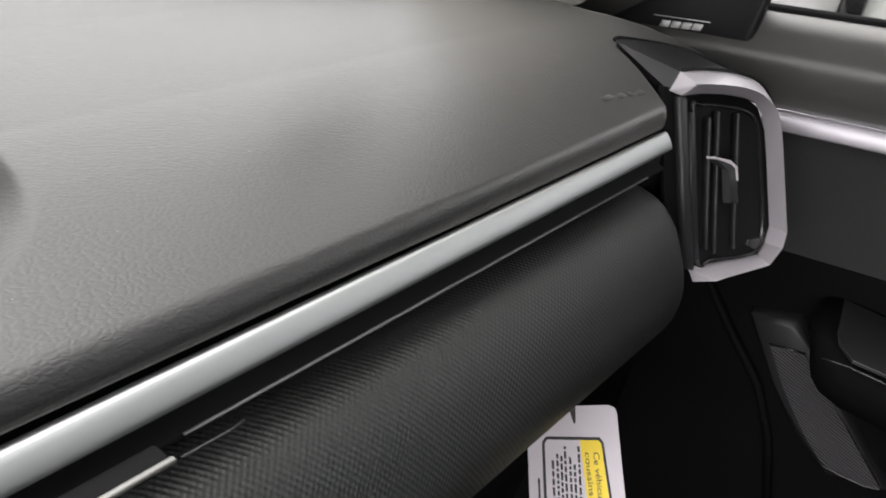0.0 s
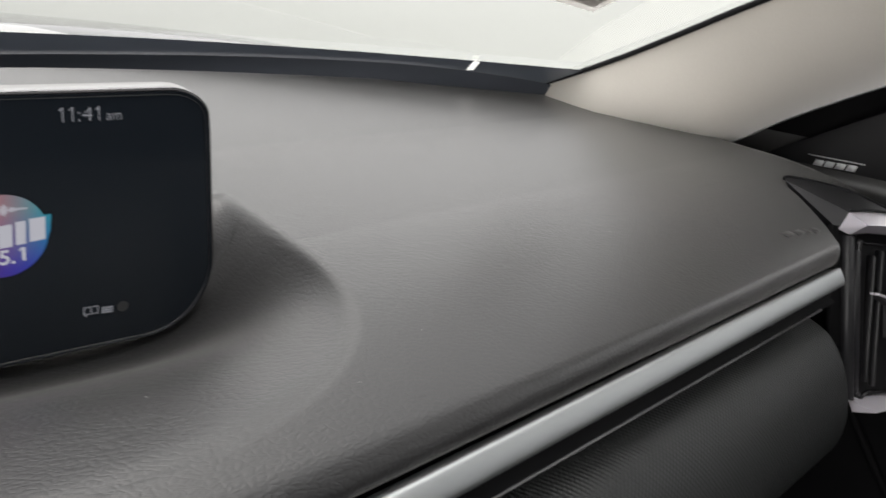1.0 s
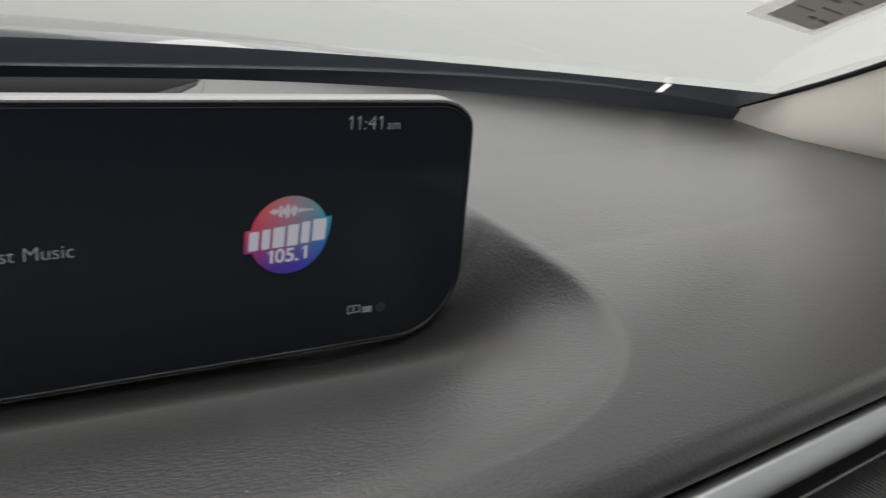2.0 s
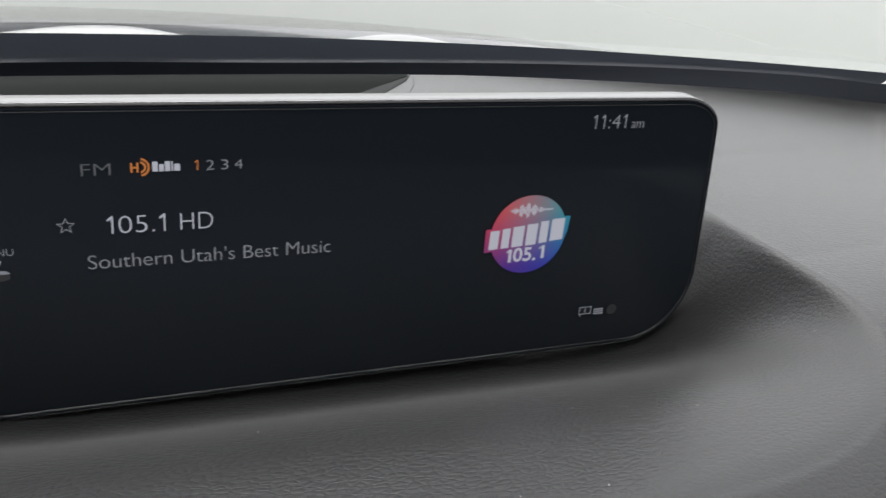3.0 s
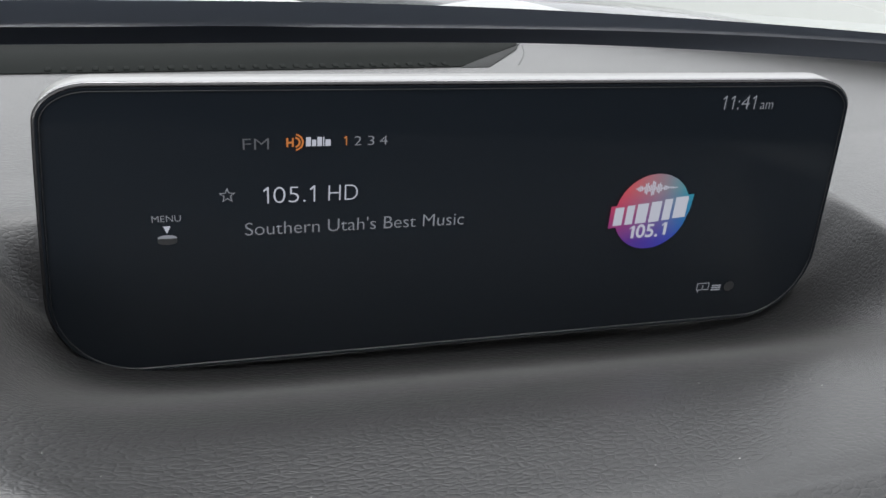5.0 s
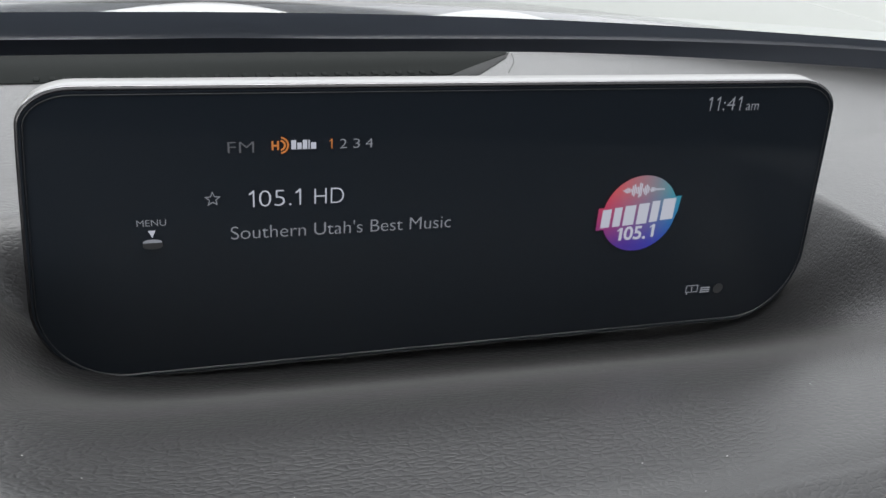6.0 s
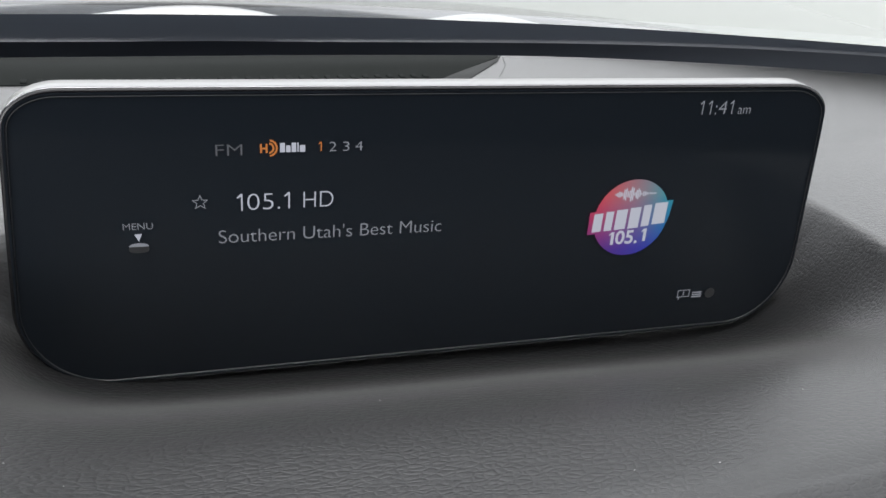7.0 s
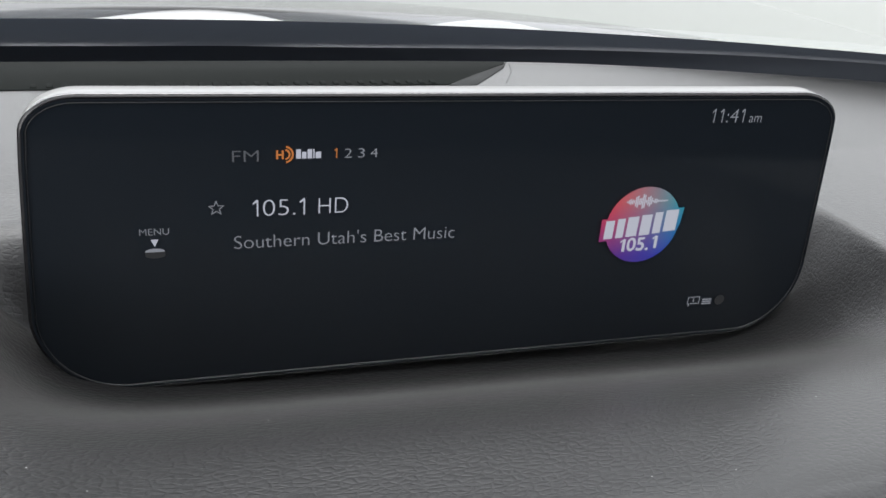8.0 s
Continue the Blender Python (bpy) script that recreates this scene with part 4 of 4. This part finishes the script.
sail = part("speaker_cover", sharp(prism([(-0.006, 1.008), (-0.017, 1.021), (-0.153, 1.137), (-0.160, 1.130), (-0.154, 1.046), (-0.150, 1.040), (-0.125, 1.032), (-0.035, 1.012)], 0.008, FACE @ Matrix.Translation((0, 0, 0.017)), 0.004, 3)), M_COVER, door, "black corner speaker cover")
for k in range(4):
    y = -0.0735 - 0.0096 * k
    z = 1.0350 + 0.0020 * k
    part("badge_block", prism([(y, z), (y - 0.0082, z + 0.0017), (y - 0.0094, z + 0.0077), (y - 0.0012, z + 0.0060)], 0.0008, FACE @ Matrix.Translation((0, 0, 0.0245))), M_BADGE, sail)
part("badge_line", prism([(-0.066, 1.0425), (-0.117, 1.0518), (-0.117, 1.0526), (-0.066, 1.0433)], 0.0008, FACE @ Matrix.Translation((0, 0, 0.0245))), M_BADGE, sail)
p = part("pane", grid([[(DX + 0.014, y, z) for y in (-1.3, -0.7, -0.10)] for z in (1.05, 1.25, 1.47)]), M_GLASS, door, "clear side window", False, (-1, 0, 0))
p.visible_shadow = False

# rest of the cabin, unseen, closed round the camera
roof = grid([[(x, y, z + 0.03 * (1 - (x / 0.8) ** 2)) for y, z in ((-0.56, 1.440), (-0.66, 1.458), (-1.2, 1.475), (-2.3, 1.46), (-2.3, 1.50), (-1.2, 1.515), (-0.66, 1.498), (-0.56, 1.470))] for x in np.linspace(-0.8, 0.8, 13)])
thing("roof_lining", roof, M_HEADLINER, "pale grey cloth headliner over the seats", "headliner", "structure", smooth=False)
thing("floor", box((-0.86, -2.3, 0.28), (0.86, 0.62, 0.32)), M_CARPET, "black carpet floor", "floor", "structure", smooth=False)
# added up to the roof and dark, to keep rear light off the display
thing("wall_back", box((-0.86, -1.62, 0.28), (0.86, -1.56, 1.49)), M_CARPET, "unseen dark wall added to block light from the rear", "wall", "structure", smooth=False)
thing("wall_front", box((-0.86, 0.62, 0.28), (0.86, 0.66, 0.86)), M_CARPET, "black bulkhead below the windscreen", "wall", "structure", smooth=False)
thing("wall_fender", box((0.82, -0.02, 0.28), (0.90, 0.66, 0.86)), M_DEEP, "black inner side below the windscreen corner", "wall", "structure", smooth=False)
thing("wall_left", box((-0.90, -2.3, 0.28), (-0.82, 0.45, 0.96)), M_DEEP, "black driver's door panel", "wall", "structure", smooth=False)
thing("wall_right", box((0.82, -2.3, 0.28), (0.90, -0.02, 1.045)), M_DEEP, "black outer skin of the door", "wall", "structure", smooth=False)
for side in (-1, 1):
    x0, x1 = sorted((side * 0.80, side * 0.88))
    for y0, y1, name in ((-1.04, -0.94, "trim_centre_pillar"), (-1.82, -1.70, "trim_rear_pillar")):
        thing(name, box((x0, y0, 1.05), (x1, y1, 1.49), 0.012), M_HEADLINER, "pale grey upright pillar trim between the side windows", "pillar trim", "structure")

# ---- outside ----
thing("ground", box((-60, -60, -0.05), (60, 60, 0.0)), M_GROUND, "pale concrete ground", "ground", "structure", smooth=False)


def bonnet_z(x, y):
    crest = 0.934 - 0.06 * x * x
    return crest - (0.17 * (y - 0.78) + 0.10 * (y - 0.78) ** 2 if y > 0.78 else 0.9 * (0.78 - y) ** 2)


bonnet = empty("bonnet", (0, 1.0, 0.9), "grey car bonnet beyond the windscreen", "bonnet")
part("panel", grid([[(x, 0.772 - 0.42 * x * x, 0.86), (x, 0.770 - 0.42 * x * x, bonnet_z(x, 0.772) - 0.006)] + [(x, y, bonnet_z(x, y)) for y in list(np.linspace(0.772 - 0.42 * x * x, 0.79, 8)) + list(np.linspace(0.81, 1.75, 24))] for x in np.linspace(-0.85, 0.85, 90)]), M_PAINT, bonnet, "grey painted panel")
part("cowl", grid([[(x, y, 0.892 - 0.10 * x * x + 0.02 * math.sin((y - 0.60) * 16)) for y in np.linspace(0.62 - 0.62 * x * x, 0.76 - 0.42 * x * x, 8)] for x in np.linspace(-0.84, 0.84, 40)]), M_COWL, bonnet, "grey plastic cowl")

for xc, w, rise in ((-0.03, 0.16, 0.011), (0.325, 0.105, 0.0065)):  # raised forms added along the rear edge to shape two bright reflections
    rows = []
    for k in range(25):
        x = xc - w + 2 * w * k / 24
        u = (x - xc) / w
        y, h = 0.735 - 0.42 * x * x, max(0.0, 1 - u * u) ** 1.3 * (1 + 0.7 * u) / 1.15
        low = 0.922 + 0.24 * (0.735 - y)
        rows.append([(x, y, low - 0.01), (x, y + 0.002, low)] + [(x, y + 0.002 + 0.034 * h * j / 6, low + rise * h * math.sin(1.25 * j / 6) / math.sin(1.25)) for j in range(1, 7)] + [(x, y + 0.05, low - 0.01)])
    part("glint_form", capped(grid(rows)), M_GLINTPAINT, bonnet, "raised form added for a bright reflection")

mirror = empty("wing_mirror", (0.95, -0.12, 1.02), "white door mirror with a grey foot outside the side window", "wing mirror")
outline = [(0.93, 1.062), (0.985, 1.048), (1.10, 1.050), (1.15, 1.075), (1.155, 1.150), (1.12, 1.190), (1.00, 1.195), (0.94, 1.165)]
rows = []
for y, k in ((-0.012, 0.30), (-0.022, 0.62), (-0.045, 0.84), (-0.080, 0.95), (-0.130, 1.0), (-0.176, 1.0)):
    rows.append([Vector((1.04 + (x - 1.04) * k, y, 1.115 + (z - 1.115) * k)) for x, z in outline])
part("housing", capped(grid([curve_through(row, 4, True) for row in rows], True)), M_WHITEPAINT, mirror, "white painted housing")
rows = [[Vector((1.04 + (x - 1.04) * k, y, 1.115 + (z - 1.115) * k)) for x, z in outline] for y, k in ((-0.177, 0.99), (-0.184, 1.015), (-0.198, 1.01), (-0.200, 0.94))]
part("rear_rim", capped(grid([curve_through(row, 4, True) for row in rows], True)), M_GLOSSBLACK, mirror, "black rim round the mirror glass")
part("foot", box((0.845, -0.185, 1.006), (1.02, -0.070, 1.044), 0.014, 4), M_FOOTPAINT, mirror, "grey mirror foot")
part("foot_gap", sweep([(0.935, -0.190, 1.010), (0.952, -0.176, 1.046), (0.958, -0.12, 1.049), (0.952, -0.07, 1.044)], 0.004), M_RUBBER, mirror, "dark gap between foot and housing")

# ---- loose things ----
label = empty("windscreen_label", screen_at(0.42, -0.03, -0.003), "grey paper label on the inside of the windscreen", "label")
o = screen_at(0.509, 0.033, -0.002)
ex, ey = screen_at(0.442, 0.047, -0.002) - o, (screen_at(0.477, -0.025, -0.002) - o)
sheet = [o, o + ex, o + ex + ey * 1.5, o + ey * 1.5]
nrm = ex.cross(ey).normalized()
nrm = nrm if nrm.z < 0 else -nrm


def label_patch(name, pts, lift, mat, text=""):
    bm = bmesh.new()
    a = [bm.verts.new(p + nrm * lift) for p in pts]
    b = [bm.verts.new(p + nrm * (lift + 0.0004)) for p in pts]
    bm.faces.new(a[::-1])
    bm.faces.new(b)
    for i in range(len(pts)):
        j = (i + 1) % len(pts)
        bm.faces.new((a[i], a[j], b[j], b[i]))
    return part(name, bm, mat, label, text, False)


def on_label(a, b):
    return o + ex * a + ey * b


label_patch("sheet", sheet, 0.0, M_LABEL_EDGE, "pale paper sheet")
label_patch("print_area", [on_label(0.10, 0.14), on_label(0.82, 0.14), on_label(0.82, 1.45), on_label(0.10, 1.45)], 0.0006, M_LABEL, "grey printed area")
for a, b, w, h in ((0.16, 0.36, 0.12, 0.05), (0.20, 0.62, 0.3, 0.025), (0.34, 0.36, 0.10, 0.05), (0.50, 0.5, 0.25, 0.03), (0.45, 0.8, 0.2, 0.04), (0.22, 0.9, 0.15, 0.03), (0.2, 1.1, 0.5, 0.03)):
    label_patch("print_bar", [on_label(a, b), on_label(a + w, b), on_label(a + w, b + h), on_label(a, b + h)], 0.0012, M_FADED)

# paper warning tag hanging behind the lower edge of the dotted panel
TAG = Matrix(((0.6078, 0.3009, -0.7348, 0.499), (-0.7728, 0.4370, -0.4603, -0.218), (0.1826, 0.8477, 0.4981, 0.808), (0, 0, 0, 1))) @ pose(0, 0, 0, -14, -4, 1.5)
tag = empty("warning_tag", TAG, "white paper warning tag with a yellow heading below the dashboard", "paper tag")


def bend(y):
    """The card curls a little towards its lower end."""
    return 1.6 * max(0.0, 0.02 - y) ** 2


def tag_part(name, outline, lift, mat, text=""):
    bm = prism(outline, 0.0003, Matrix.Translation((0, 0, lift)))
    bmesh.ops.subdivide_edges(bm, edges=[e for e in bm.edges if abs(e.verts[0].co.y - e.verts[1].co.y) > 0.02], cuts=6)
    bmesh.ops.triangulate(bm, faces=bm.faces[:])
    for v in bm.verts:
        v.co.z += bend(v.co.y)
    return part(name, bm, mat, tag, text, False)


def tag_bar(x0, y0, x1, y1, mat, lift=0.0012, name="print_bar"):
    return tag_part(name, [(x0, y0), (x1, y0), (x1, y1), (x0, y1)], lift, mat)


tag_part("card", [(-0.0335, -0.06), (0.0330, -0.06), (0.0300, 0.026), (0.0285, 0.0300), (0.0245, 0.0318), (-0.0025, 0.0314), (-0.0260, 0.0120), (-0.0335, 0.0040)], 0.0, M_PAPER, "white paper card with clipped corner")
frame_o = [(-0.0235, -0.06), (0.0255, -0.06), (0.0195, 0.0060), (0.0170, 0.0095), (-0.0205, 0.0105), (-0.0235, 0.0065)]
tag_part("border", frame_o, 0.0004, M_INK, "black border line")
tag_part("print_field", [(-0.0215, -0.06), (0.0235, -0.06), (0.0178, 0.0050), (0.0160, 0.0073), (-0.0198, 0.0082), (-0.0215, 0.0055)], 0.0008, M_PAPER)
tag_part("heading", [(0.0080, -0.06), (0.0232, -0.06), (0.0178, 0.0050), (0.0160, 0.0073), (0.0030, 0.0077)], 0.0011, M_YELLOW, "yellow heading band")


def tag_words(text, x, y, w, h):
    bm = lettering(text, w, h, pose(x, y, 0, 0, 0, -87))
    for v in bm.verts:
        v.co.z += bend(v.co.y) + 0.0017
    part("printed_line", bm, M_INK, tag, "printed words " + text, False)


tag_words("Ce v\u00e9hicule", 0.0118, -0.0010, 0.036, 0.0040)
tag_words("coussins", 0.0060, -0.0010, 0.029, 0.0038)
for k, (x, top, low_end) in enumerate(((0.0010, 0.0035, -0.055), (-0.0022, -0.009, -0.05), (-0.0052, -0.004, -0.055), (-0.0085, 0.0035, -0.055), (-0.0112, -0.003, -0.05), (-0.0140, -0.0015, -0.055), (-0.0172, -0.006, -0.04))):
    y = top
    rng = random.Random(40 + k)
    while y > low_end:
        w = rng.uniform(0.002, 0.0065)
        tag_bar(x, y - w, x + 0.0016, y, M_INK)
        y -= w + 0.0012
tag_bar(-0.0272, -0.045, -0.0258, -0.018, M_INK)
part("slot", prism([(-0.0040, 0.0312), (0.0010, 0.0312), (0.0008, 0.0205), (-0.0002, 0.0185), (-0.0012, 0.0205)], 0.0003, Matrix.Translation((0, 0, 0.0006))), M_INK, tag, "dark slit for hanging", False)

# dust flecks on the soft pad
rng = random.Random(7)
bm = bmesh.new()
for k in range(36):
    x, y = rng.uniform(-0.22, 0.45), rng.uniform(-0.16, -0.005)
    z = pad_height(x, y)
    r = rng.uniform(0.00008, 0.0002)
    a = rng.uniform(0, math.pi)
    q = [(x + r * 2 * math.cos(a), y + r * 2 * math.sin(a)), (x - r * math.sin(a), y + r * math.cos(a)), (x - r * 2 * math.cos(a), y - r * 2 * math.sin(a)), (x + r * math.sin(a), y - r * math.cos(a))]
    top = bm.verts.new((x, y, z + 0.0005))
    ring_v = [bm.verts.new((u, v, pad_height(u, v) + 0.0001)) for u, v in q]
    for i in range(4):
        bm.faces.new((ring_v[i], ring_v[(i + 1) % 4], top))
thing("dust", bm, M_DUST, "pale dust flecks lying on the dashboard pad", "dust", "stuff")
